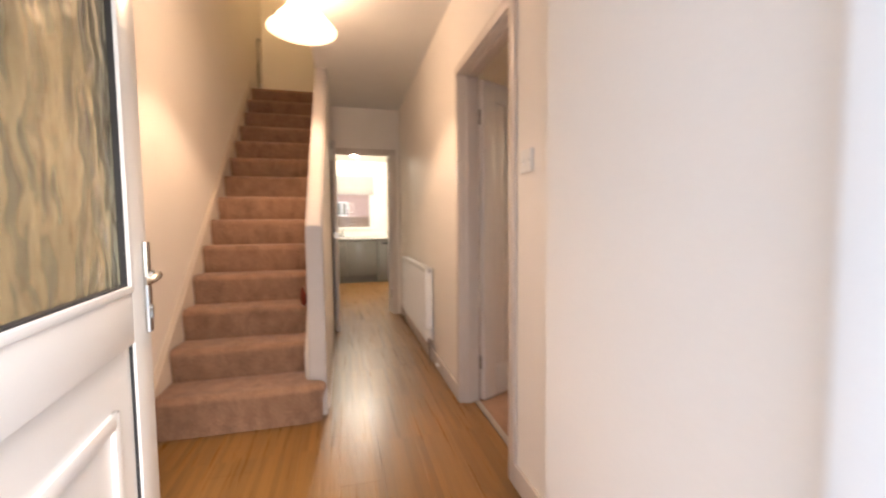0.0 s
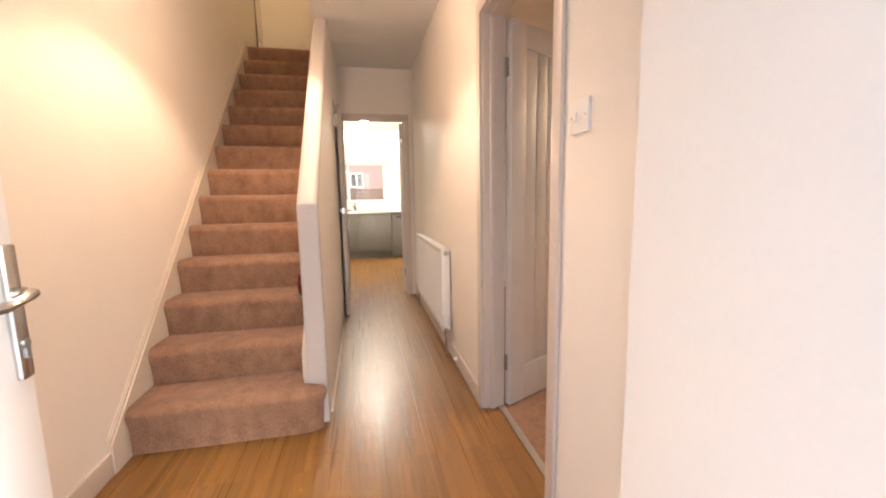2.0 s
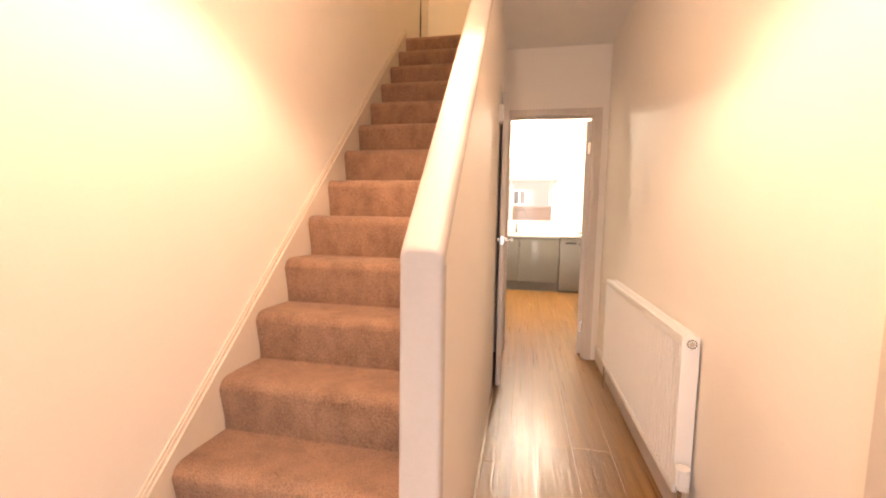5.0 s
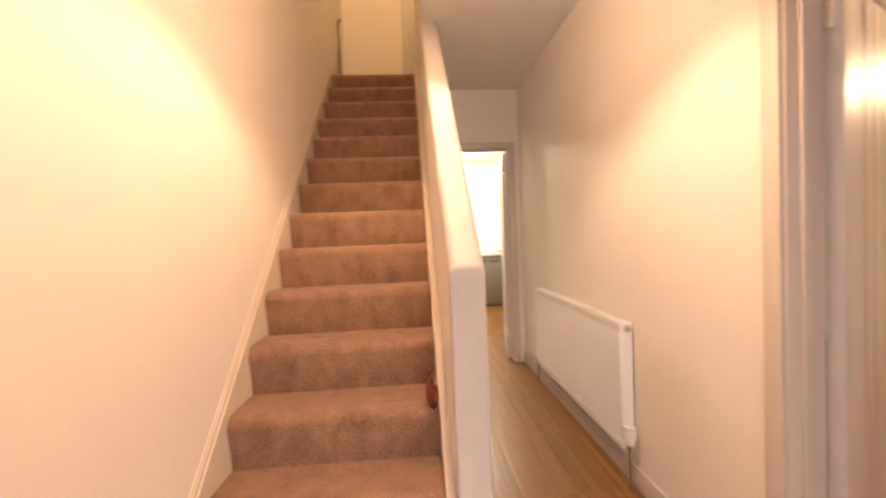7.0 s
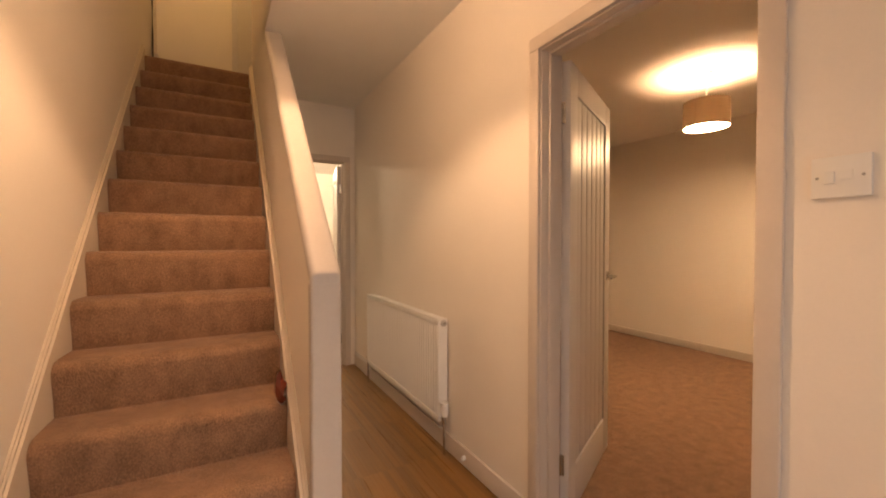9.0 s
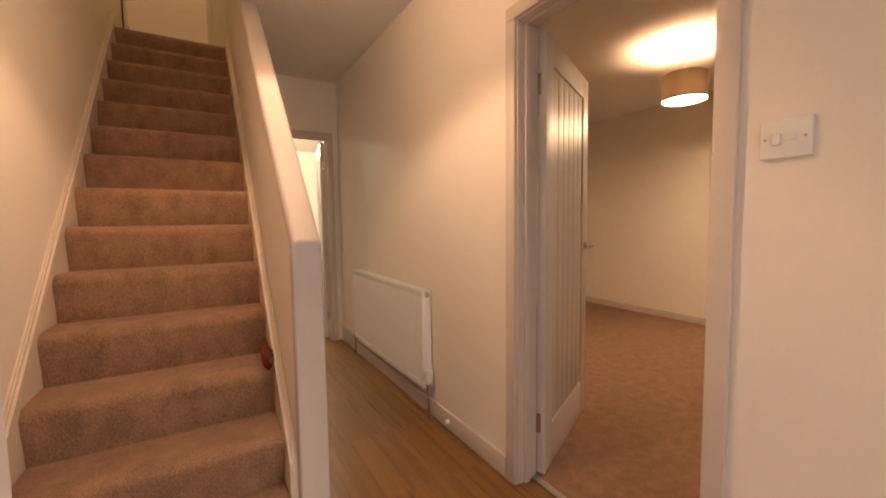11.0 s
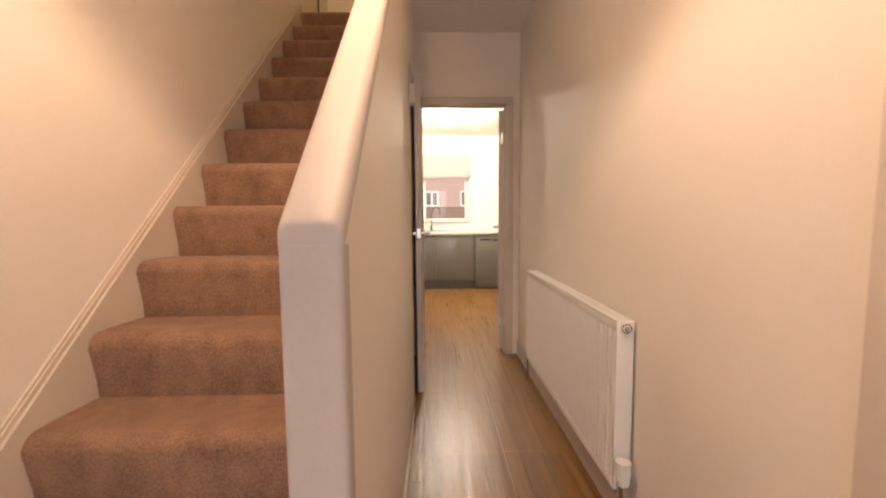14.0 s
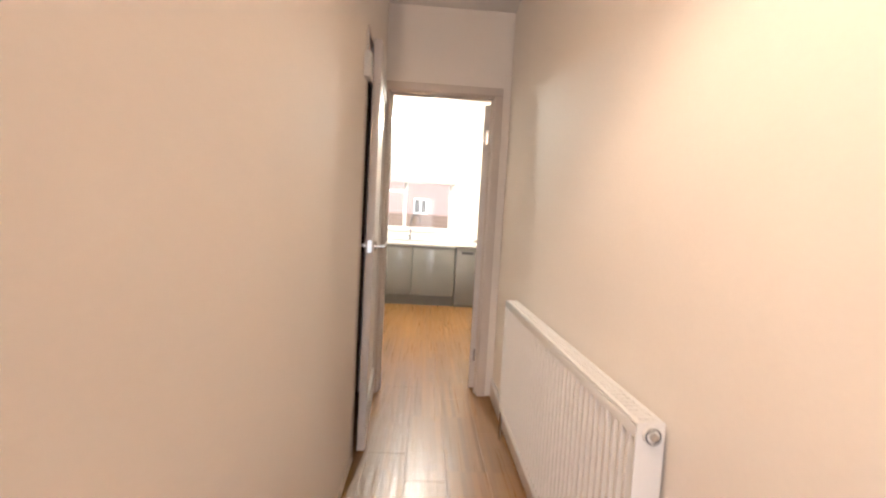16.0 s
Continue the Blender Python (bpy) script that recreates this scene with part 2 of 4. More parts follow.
# ---- building helpers ----
def box(bm, x0, x1, y0, y1, z0, z1, bevel=0.0):
    made = bmesh.ops.create_cube(bm, size=1.0, matrix=Matrix.Translation(((x0 + x1) / 2, (y0 + y1) / 2, (z0 + z1) / 2)) @ Matrix.Diagonal((abs(x1 - x0), abs(y1 - y0), abs(z1 - z0), 1)))
    if bevel:
        edges = list({e for v in made["verts"] for e in v.link_edges})
        bmesh.ops.bevel(bm, geom=edges, offset=bevel, segments=2, affect="EDGES", profile=0.6)


def prism(bm, outline, axis, lo, hi):
    """Extrudes an outline along one axis; the outline's pairs are the two other axes in order."""
    def put(u, v, w):
        return {"x": (w, u, v), "y": (u, w, v), "z": (u, v, w)}[axis]
    a = [bm.verts.new(put(u, v, lo)) for u, v in outline]
    b = [bm.verts.new(put(u, v, hi)) for u, v in outline]
    n = len(outline)
    bm.faces.new(a[::-1])
    bm.faces.new(b)
    for k in range(n):
        bm.faces.new((a[k], a[(k + 1) % n], b[(k + 1) % n], b[k]))
    bmesh.ops.recalc_face_normals(bm, faces=bm.faces)


def tube(bm, p, q, r, sides=14, r2=None):
    p, q = Vector(p), Vector(q)
    d = q - p
    m = Matrix.Translation((p + q) / 2) @ d.to_track_quat("Z", "Y").to_matrix().to_4x4()
    bmesh.ops.create_cone(bm, cap_ends=True, segments=sides, radius1=r, radius2=r if r2 is None else r2, depth=d.length, matrix=m)


def ball(bm, c, r, squash=1.0):
    bmesh.ops.create_uvsphere(bm, u_segments=18, v_segments=12, radius=r, matrix=Matrix.Translation(c) @ Matrix.Diagonal((1, 1, squash, 1)))


def bent(bm, points, r, sides=10):
    """A tube through points."""
    rings = []
    pts = [Vector(p) for p in points]
    for k, p in enumerate(pts):
        d = (pts[min(k + 1, len(pts) - 1)] - pts[max(k - 1, 0)]).normalized()
        q = d.to_track_quat("Z", "Y")
        rings.append([bm.verts.new(p + q @ Vector((r * math.cos(a), r * math.sin(a), 0))) for a in [2 * math.pi * s / sides for s in range(sides)]])
    for a, b in zip(rings, rings[1:]):
        for s in range(sides):
            bm.faces.new((a[s], a[(s + 1) % sides], b[(s + 1) % sides], b[s]))
    bm.faces.new(rings[0][::-1])
    bm.faces.new(rings[-1])
    bmesh.ops.recalc_face_normals(bm, faces=bm.faces)


def ring(bm, profile, centre, sides=48):
    """Turns a profile of (radius, height) round the upright axis, open."""
    rows = [[bm.verts.new((centre[0] + r * math.cos(2 * math.pi * s / sides), centre[1] + r * math.sin(2 * math.pi * s / sides), centre[2] + z)) for s in range(sides)] for r, z in profile]
    for a, b in zip(rows, rows[1:]):
        for s in range(sides):
            bm.faces.new((a[s], a[(s + 1) % sides], b[(s + 1) % sides], b[s]))
    bmesh.ops.recalc_face_normals(bm, faces=bm.faces)


def part(name, bm, material, parent=None, label="", smooth=False):
    me = bpy.data.meshes.new(name)
    bm.to_mesh(me)
    bm.free()
    me.materials.append(material)
    if smooth:
        for f in me.polygons:
            f.use_smooth = True
        me.set_sharp_from_angle(angle=radians(35))
    ob = new(name, me)
    if parent:
        ob.parent = parent
        ob.matrix_parent_inverse = parent.matrix_world.inverted()
    if label:
        ob["label"] = label
    return ob


def boxes(name, specs, material, parent=None, label="", bevel=0.0):
    bm = bmesh.new()
    for s in specs:
        box(bm, *s, bevel=bevel)
    return part(name, bm, material, parent, label, smooth=bevel > 0)


def thing(name, place=(0, 0, 0), label="", category="", group="", turn=0.0):
    ob = new(name)
    ob.empty_display_size = 0.1
    ob.matrix_world = pose(*place, 0, 0, turn)
    return tagged(ob, label, category, group)


def structure(ob, label, category):
    return tagged(ob, label, category, kind="structure")


# ---- plan ----
XL, XR = -0.805, 0.897            # hall walls
SX0, SX1 = -0.0145, 0.081         # wall between stairs and passage
YF, YK = 0.38, 5.057             # front wall's inner face, kitchen wall
YK2, YEND = 5.157, 8.524           # kitchen
CEIL, UP = 2.54, 2.712            # hall ceiling, landing floor
TOPZ = 4.95
HOLE = 2.82                      # where the stairwell opens in the ceiling
LX0, LX1, LY0, LY1 = 1.0, 4.42, 0.38, 5.15   # living room
DY0, DY1, DH = 1.657, 2.412, 2.014  # living room door opening
KX0, KX1, KH = 0.12, 0.788, 1.997  # kitchen door opening
KL, KR, KC = -1.2, 2.3, 2.45     # kitchen walls and ceiling

structure(boxes("wall_west", [(XL - 0.12, XL, YF - 0.16, 6.6, -0.1, TOPZ)], PAINT), "cream painted plaster wall beside the staircase", "wall")
structure(boxes("wall_east", [(XR, LX0, YF - 0.16, DY0 - 0.02, -0.1, CEIL), (XR, LX0, DY1 + 0.02, YK + 0.1, -0.1, CEIL), (XR, LX0, DY0 - 0.02, DY1 + 0.02, DH + 0.02, CEIL)], PAINT), "cream painted hall wall with a doorway", "wall")
structure(boxes("wall_nib", [(0.738, XR - 0.001, YF, 1.058, 0, CEIL)], PAINT), "white painted wall return beside the front door", "wall")
structure(boxes("wall_south", [(XL, -0.29, YF - 0.16, YF, -0.1, CEIL), (0.738, XR, YF - 0.16, YF - 0.001, -0.1, CEIL), (-0.29, 0.738, YF - 0.16, YF, 2.16, CEIL)], PAINT), "front wall round the entrance door", "wall")
structure(boxes("wall_north", [(XL, KX0 - 0.02, YK, YK2, -0.1, CEIL), (KX1 + 0.02, XR, YK, YK2, -0.1, CEIL), (KX0 - 0.02, KX1 + 0.02, YK, YK2, KH + 0.02, CEIL)], PAINT), "cream wall with the kitchen doorway", "wall")

# half wall beside the stairs, rising with them, with a cupboard opening below
SLOPE = 1.005
NY, NZ = 2.491, 1.113
bm = bmesh.new()
prism(bm, [(NY + 0.02, 0), (NY + 0.02, NZ), (NY + (CEIL - NZ) / SLOPE, CEIL), (4.325, CEIL), (4.325, 0)], "x", SX0, SX1)
spine = structure(part("wall_stair", bm, PAINT), "cream half wall rising beside the carpeted stairs", "wall")
structure(boxes("wall_cupboard", [(SX0, SX1, 4.325, YK, 2.01, CEIL), (SX0, SX1, 5.05, YK, 0, 2.01)], PAINT), "cream wall over the cupboard opening", "wall")
structure(boxes("wall_stairwell", [(SX0, SX1, HOLE, 5.12, CEIL + 0.001, TOPZ)], PAINT), "upper cream wall of the stairwell", "wall")
# cupboard lining, coloured near-black so the gap beside the leaf reads as unlit
structure(boxes("wall_cupboard_back", [(XL + 0.001, SX0 - 0.024, 4.29, 4.31, 0, 1.72), (XL + 0.001, SX0, YK - 0.02, YK - 0.001, 0, 2.2), (XL + 0.001, XL + 0.01, 4.311, YK - 0.021, 0.003, 1.75), (XL + 0.011, SX0 - 0.001, 4.32, YK - 0.021, 0.0005, 0.0028)], CUPBOARD_SHADE), "inside of the cupboard under the stairs, its shade painted near-black", "wall")

# sloping capping board of the half wall, rounded
bm = bmesh.new()
a = math.atan(SLOPE)
hw, rr = (SX1 - SX0) / 2 + 0.002, 0.021
mid = (SX0 + SX1) / 2
cap = [(mid - hw, -0.012)] + [(mid - hw + rr - rr * math.cos(math.pi / 2 * k / 4), -0.002 + rr * math.sin(math.pi / 2 * k / 4)) for k in range(5)]
cap += [(mid + hw - rr + rr * math.sin(math.pi / 2 * k / 4), -0.002 + rr * math.cos(math.pi / 2 * k / 4)) for k in range(5)] + [(mid + hw, -0.012)]
rings = []
for k in range(5, -1, -1):
    q, f = math.pi / 2 * k / 5, k / 5
    wide = (hw - 0.010 + 0.010 * math.cos(q)) / hw
    rings.append([bm.verts.new((mid + (u - mid) * wide, NY - 0.006 - 0.010 * math.sin(q), NZ - 0.022 if v < -0.01 else NZ + v * (1.35 - 0.5 * f) - 0.008 * f)) for u, v in cap])
rings.append([bm.verts.new((u, NY + (CEIL - NZ) / SLOPE - 0.02, CEIL - 0.02 + v * 1.35)) for u, v in cap])
bm.faces.new(rings[0][::-1])
bm.faces.new(rings[-1])
for ra, rb in zip(rings, rings[1:]):
    for k in range(len(cap)):
        bm.faces.new((ra[k], ra[(k + 1) % len(cap)], rb[(k + 1) % len(cap)], rb[k]))
bmesh.ops.recalc_face_normals(bm, faces=bm.faces)
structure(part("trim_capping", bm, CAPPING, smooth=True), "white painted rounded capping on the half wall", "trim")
bm = bmesh.new()
nw = []
for cx, sg in ((SX1 + 0.0015 - 0.010, 1), (SX0 - 0.0015 + 0.010, -1)):
    arc = [(cx + sg * 0.010 * math.cos(math.pi / 2 * k / 5), NY - 0.006 - 0.010 * math.sin(math.pi / 2 * k / 5)) for k in range(6)]
    nw += arc if sg > 0 else arc[::-1]
nw += [(SX0 - 0.0015, NY + 0.022), (SX1 + 0.0015, NY + 0.022)]
prism(bm, nw, "z", 0.0, NZ - 0.0222)
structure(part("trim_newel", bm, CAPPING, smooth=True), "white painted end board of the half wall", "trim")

# floors, ceilings
structure(boxes("floor", [(XL, XR, YF - 0.16, YK, -0.1, -0.012)], SUBFLOOR), "floor under the oak laminate boards", "floor")
structure(boxes("floor_kitchen", [(KL, KR, YK, YEND, -0.1, -0.012)], SUBFLOOR), "kitchen floor under the laminate boards", "floor")
structure(boxes("trim_threshold", [(LX0 - 0.022, LX0 + 0.012, DY0 + 0.001, DY1 - 0.001, 0.0005, 0.009)], THRESH, bevel=0.004), "pale metal threshold strip in the living room doorway", "trim")
structure(boxes("floor_living", [(LX0 - 0.004, LX1, LY0, LY1, -0.1, 0.004)], CARPET), "beige carpet of the living room", "floor")
structure(boxes("ceiling", [(XL, XR, YF, HOLE, CEIL, CEIL + 0.15), (SX0, XR, HOLE, YK, CEIL, CEIL + 0.15)], CEILING), "white hall ceiling with the open stairwell", "ceiling")
structure(boxes("ceiling_living", [(LX0, LX1, LY0, LY1, 2.52, 2.62)], CEILING), "white living room ceiling", "ceiling")
structure(boxes("ceiling_kitchen", [(KL, KR, YK2, YEND, KC, KC + 0.1)], CEILING), "white kitchen ceiling", "ceiling")
structure(boxes("ceiling_landing", [(XL, 2.0, HOLE, 6.6, TOPZ, TOPZ + 0.1)], CEILING), "white landing ceiling", "ceiling")
structure(boxes("floor_landing", [(XL, 1.2, 5.12, 6.6, CEIL + 0.012, UP - 0.006)], CARPET), "carpeted landing floor at the top of the stairs", "floor")
structure(boxes("wall_landing", [(XL, 1.2, 5.98, 6.08, UP, TOPZ), (XL, SX0, HOLE - 0.1, HOLE, CEIL + 0.15, TOPZ), (1.2, 1.3, 5.12, 6.08, UP, TOPZ), (SX1, 1.2, 5.0, 5.12, CEIL + 0.15, TOPZ)], PAINT), "warm lit cream wall behind the landing", "wall")

# living room and kitchen shells
structure(boxes("wall_living_east", [(LX1, LX1 + 0.1, LY0, LY1, -0.1, 2.52)], PAINT), "plain cream living room wall", "wall")
structure(boxes("wall_living_north", [(LX0, LX1 + 0.1, LY1, LY1 + 0.1, -0.1, 2.52)], PAINT), "plain cream living room wall", "wall")
structure(boxes("wall_living_south", [(LX0, LX1 + 0.1, LY0 - 0.1, LY0, -0.1, 2.52)], PAINT), "plain cream living room wall", "wall")
structure(boxes("wall_kitchen_west", [(KL - 0.1, KL, YK2, YEND + 0.2, -0.1, KC)], PAINT), "plain kitchen wall", "wall")
structure(boxes("wall_kitchen_east", [(KR, KR + 0.1, YK2, YEND + 0.2, -0.1, KC)], PAINT), "plain kitchen wall", "wall")
structure(boxes("wall_kitchen_south", [(KL, XL - 0.12, YK, YK2, -0.1, KC), (LX0, KR, YK + 0.51, YK2 + 0.51, -0.1, KC), (LX0 - 0.1, LX0, YK2, YK2 + 0.5, -0.1, KC)], PAINT), "kitchen wall beside the hall doorway", "wall")
WX0, WX1, WZ0, WZ1 = -0.62, 0.79, 1.045, 2.11
structure(boxes("wall_kitchen_north", [(KL, WX0, YEND, YEND + 0.25, -0.1, KC), (WX1, KR, YEND, YEND + 0.25, -0.1, KC), (WX0, WX1, YEND, YEND + 0.25, -0.1, WZ0), (WX0, WX1, YEND, YEND + 0.25, WZ1, KC)], PAINT), "white kitchen wall round the window", "wall")

# skirtings
SK = 0.10
structure(boxes("baseboard_hall", [(XR - 0.016, XR - 0.0005, DY1 + 0.07, YK - 0.02, 0, SK), (XR - 0.016, XR - 0.0005, 1.058, DY0 - 0.065, 0, SK), (XL + 0.0005, XL + 0.016, YF, 2.269, 0, SK), (0.722, 0.7375, YF + 0.02, 1.074, 0, SK), (0.738, XR - 0.017, 1.0585, 1.074, 0, SK)], TAUPE, bevel=0.004), "pale taupe painted hall skirting boards", "skirting")
structure(boxes("baseboard_living", [(LX1 - 0.018, LX1 - 0.0005, LY0, LY1 - 0.02, 0.004, 0.085), (LX0, LX1 - 0.018, LY1 - 0.018, LY1 - 0.0005, 0.004, 0.085), (LX0, LX1 - 0.018, LY0 + 0.0005, LY0 + 0.018, 0.004, 0.085)], TAUPE, bevel=0.004), "pale taupe painted living room skirting boards", "skirting")
structure(boxes("trim_floor_bead", [(SX1 + 0.0005, SX1 + 0.013, NY + 0.07, 4.279, 0.0, 0.016)], CREAM_WOOD, bevel=0.004), "thin cream bead along the floor of the half wall", "trim")
structure(boxes("trim_corner_bead", [(SX1 + 0.0005, SX1 + 0.003, 4.28, 4.322, 0, 2.03), (SX1 + 0.0005, SX1 + 0.003, 4.322, YK - 0.018, 2.0105, 2.03)], TAUPE, bevel=0.001), "pale taupe trim round the cupboard opening", "trim")


# ---- doors ----
def door_frame(name, axis, at, depth, lo, hi, top, label, sides=(True, True), wide=0.062):
    """Lining and architraves of an opening. axis x: the wall runs along y at x = at."""
    fr = thing(name, (0, 0, 0), label, "door frame")
    def b(u0, u1, w0, w1, z0, z1):
        return (w0, w1, u0, u1, z0, z1) if axis == "x" else (u0, u1, w0, w1, z0, z1)
    a0, a1 = at, at + depth
    boxes("jamb", [b(lo - 0.018, lo, a0 - 0.001, a1 + 0.001, 0, top)], TAUPE, fr, bevel=0.002)
    boxes("jamb", [b(hi, hi + 0.018, a0 - 0.001, a1 + 0.001, 0, top)], TAUPE, fr, bevel=0.002)
    boxes("head", [b(lo - 0.018, hi + 0.018, a0 - 0.001, a1 + 0.001, top, top + 0.018)], TAUPE, fr, bevel=0.002)
    for side, (w0, w1) in enumerate(((a0 - 0.016, a0 - 0.001), (a1 + 0.001, a1 + 0.016))):
        if not sides[side]:
            continue
        boxes("architrave", [b(lo - wide, lo - 0.006, w0, w1, 0, top + 0.006)], TAUPE, fr, bevel=0.004)
        boxes("architrave", [b(hi + 0.006, hi + wide, w0, w1, 0, top + 0.006)], TAUPE, fr, bevel=0.004)
        boxes("architrave", [b(lo - wide, hi + wide, w0, w1, top + 0.0065, top + wide)], TAUPE, fr, bevel=0.004)
    m0 = (a0 + a1) / 2 - 0.016
    for u0, u1 in ((lo, lo + 0.012), (hi - 0.012, hi)):
        boxes("door_stop", [b(u0, u1, m0, m0 + 0.03, 0, top - 0.012)], TAUPE, fr, bevel=0.002)
    boxes("door_stop", [b(lo, hi, m0, m0 + 0.03, top - 0.012, top)], TAUPE, fr, bevel=0.002)
    return fr


tagged(door_frame("door_frame", "x", XR, LX0 - XR, DY0, DY1, DH, "pale taupe painted frame of the living room doorway"), group="internal door frames")
tagged(door_frame("door_frame", "y", YK, YK2 - YK, KX0, KX1, KH, "pale taupe painted frame of the kitchen doorway", wide=0.058), group="internal door frames")


def lever(parent, y, z, sign, reach=0.115, direction=-1):
    """A lever on a round rose; the leaf lies along local y, faces at local x."""
    h = bmesh.new()
    x = sign
    tube(h, (x * 0.0, y, z), (x * 0.008, y, z), 0.026, 24)
    tube(h, (x * 0.006, y, z), (x * 0.048, y, z), 0.009, 14)
    bent(h, [(x * 0.046, y + 0.008 * -direction, z), (x * 0.05, y + direction * 0.03, z + 0.002), (x * 0.05, y + direction * 0.08, z), (x * 0.046, y + direction * reach, z - 0.002)], 0.009)
    return h


def plank_door(name, width, height, place, turn, label, hinge_side):
    """A panelled leaf with upright boards between stiles and rails, along local y, thickness along local x."""
    d = thing(name, place, label, "door", turn=turn)
    M = d.matrix_world
    def add(nm, bm, material, lab="", smooth=True, under=None):
        bm.transform(M)
        return part(nm, bm, material, under or d, lab, smooth)
    T = 0.038
    def bb(nm, *s, bevel=0.003, material=DOOR_WHITE):
        b = bmesh.new()
        box(b, *s, bevel=bevel)
        return add(nm, b, material)
    st, top, bot = 0.11, 0.12, 0.20
    bb("stile", 0, T, 0, st, 0, height)
    bb("stile", 0, T, width - st, width, 0, height)
    bb("top_rail", 0, T, st, width - st, height - top, height)
    bb("bottom_rail", 0, T, st, width - st, 0, bot)
    bb("core_panel", T / 2 - 0.005, T / 2 + 0.005, st - 0.004, width - st + 0.004, bot - 0.004, height - top + 0.004, bevel=0.0)
    n = 6
    w = (width - 2 * st) / n
    for k in range(n):
        bb("board", 0.007, T - 0.007, st + k * w + 0.003, st + (k + 1) * w - 0.003, bot, height - top, bevel=0.005)
    for s, x in ((-1, 0), (1, T)):
        b = lever(d, width - 0.06, 0, s)
        b.transform(Matrix.Translation((x, 0, 1.015)))
        add("lever_handle", b, CHROME, "polished chrome lever handle")
    b = bmesh.new()
    box(b, 0.009, T - 0.009, width - 0.001, width + 0.0015, 0.985, 1.045)
    add("latch_plate", b, CHROME)
    for z in (0.24, height - 0.22):
        b = bmesh.new()
        hx = 0 if hinge_side < 0 else T
        tube(b, (hx, -0.005, z - 0.045), (hx, -0.005, z + 0.045), 0.0065, 10)
        box(b, min(hx, T / 2), max(hx, T / 2), -0.004, -0.001, z - 0.045, z + 0.045)
        add("hinge", b, CHROME, "chrome butt hinge")
    return d


# the living room and kitchen leaves swing into their rooms, the cupboard's into the passage
plank_door("door_living", 0.78, 1.985, (LX0 + 0.022, DY1 + 0.012, 0.012), -63.2, "white boarded door with chrome lever, standing open into the room", -1)
plank_door("door_kitchen", 0.66, 1.965, (KX1 - 0.042, YK2 + 0.004, 0.012), -10.0, "white boarded kitchen door with chrome lever, open into the kitchen", 1)
plank_door("door_cupboard", 0.705, 1.985, (0.094, 5.045, 0.012), 183.75, "white boarded understairs cupboard door standing ajar", -1)


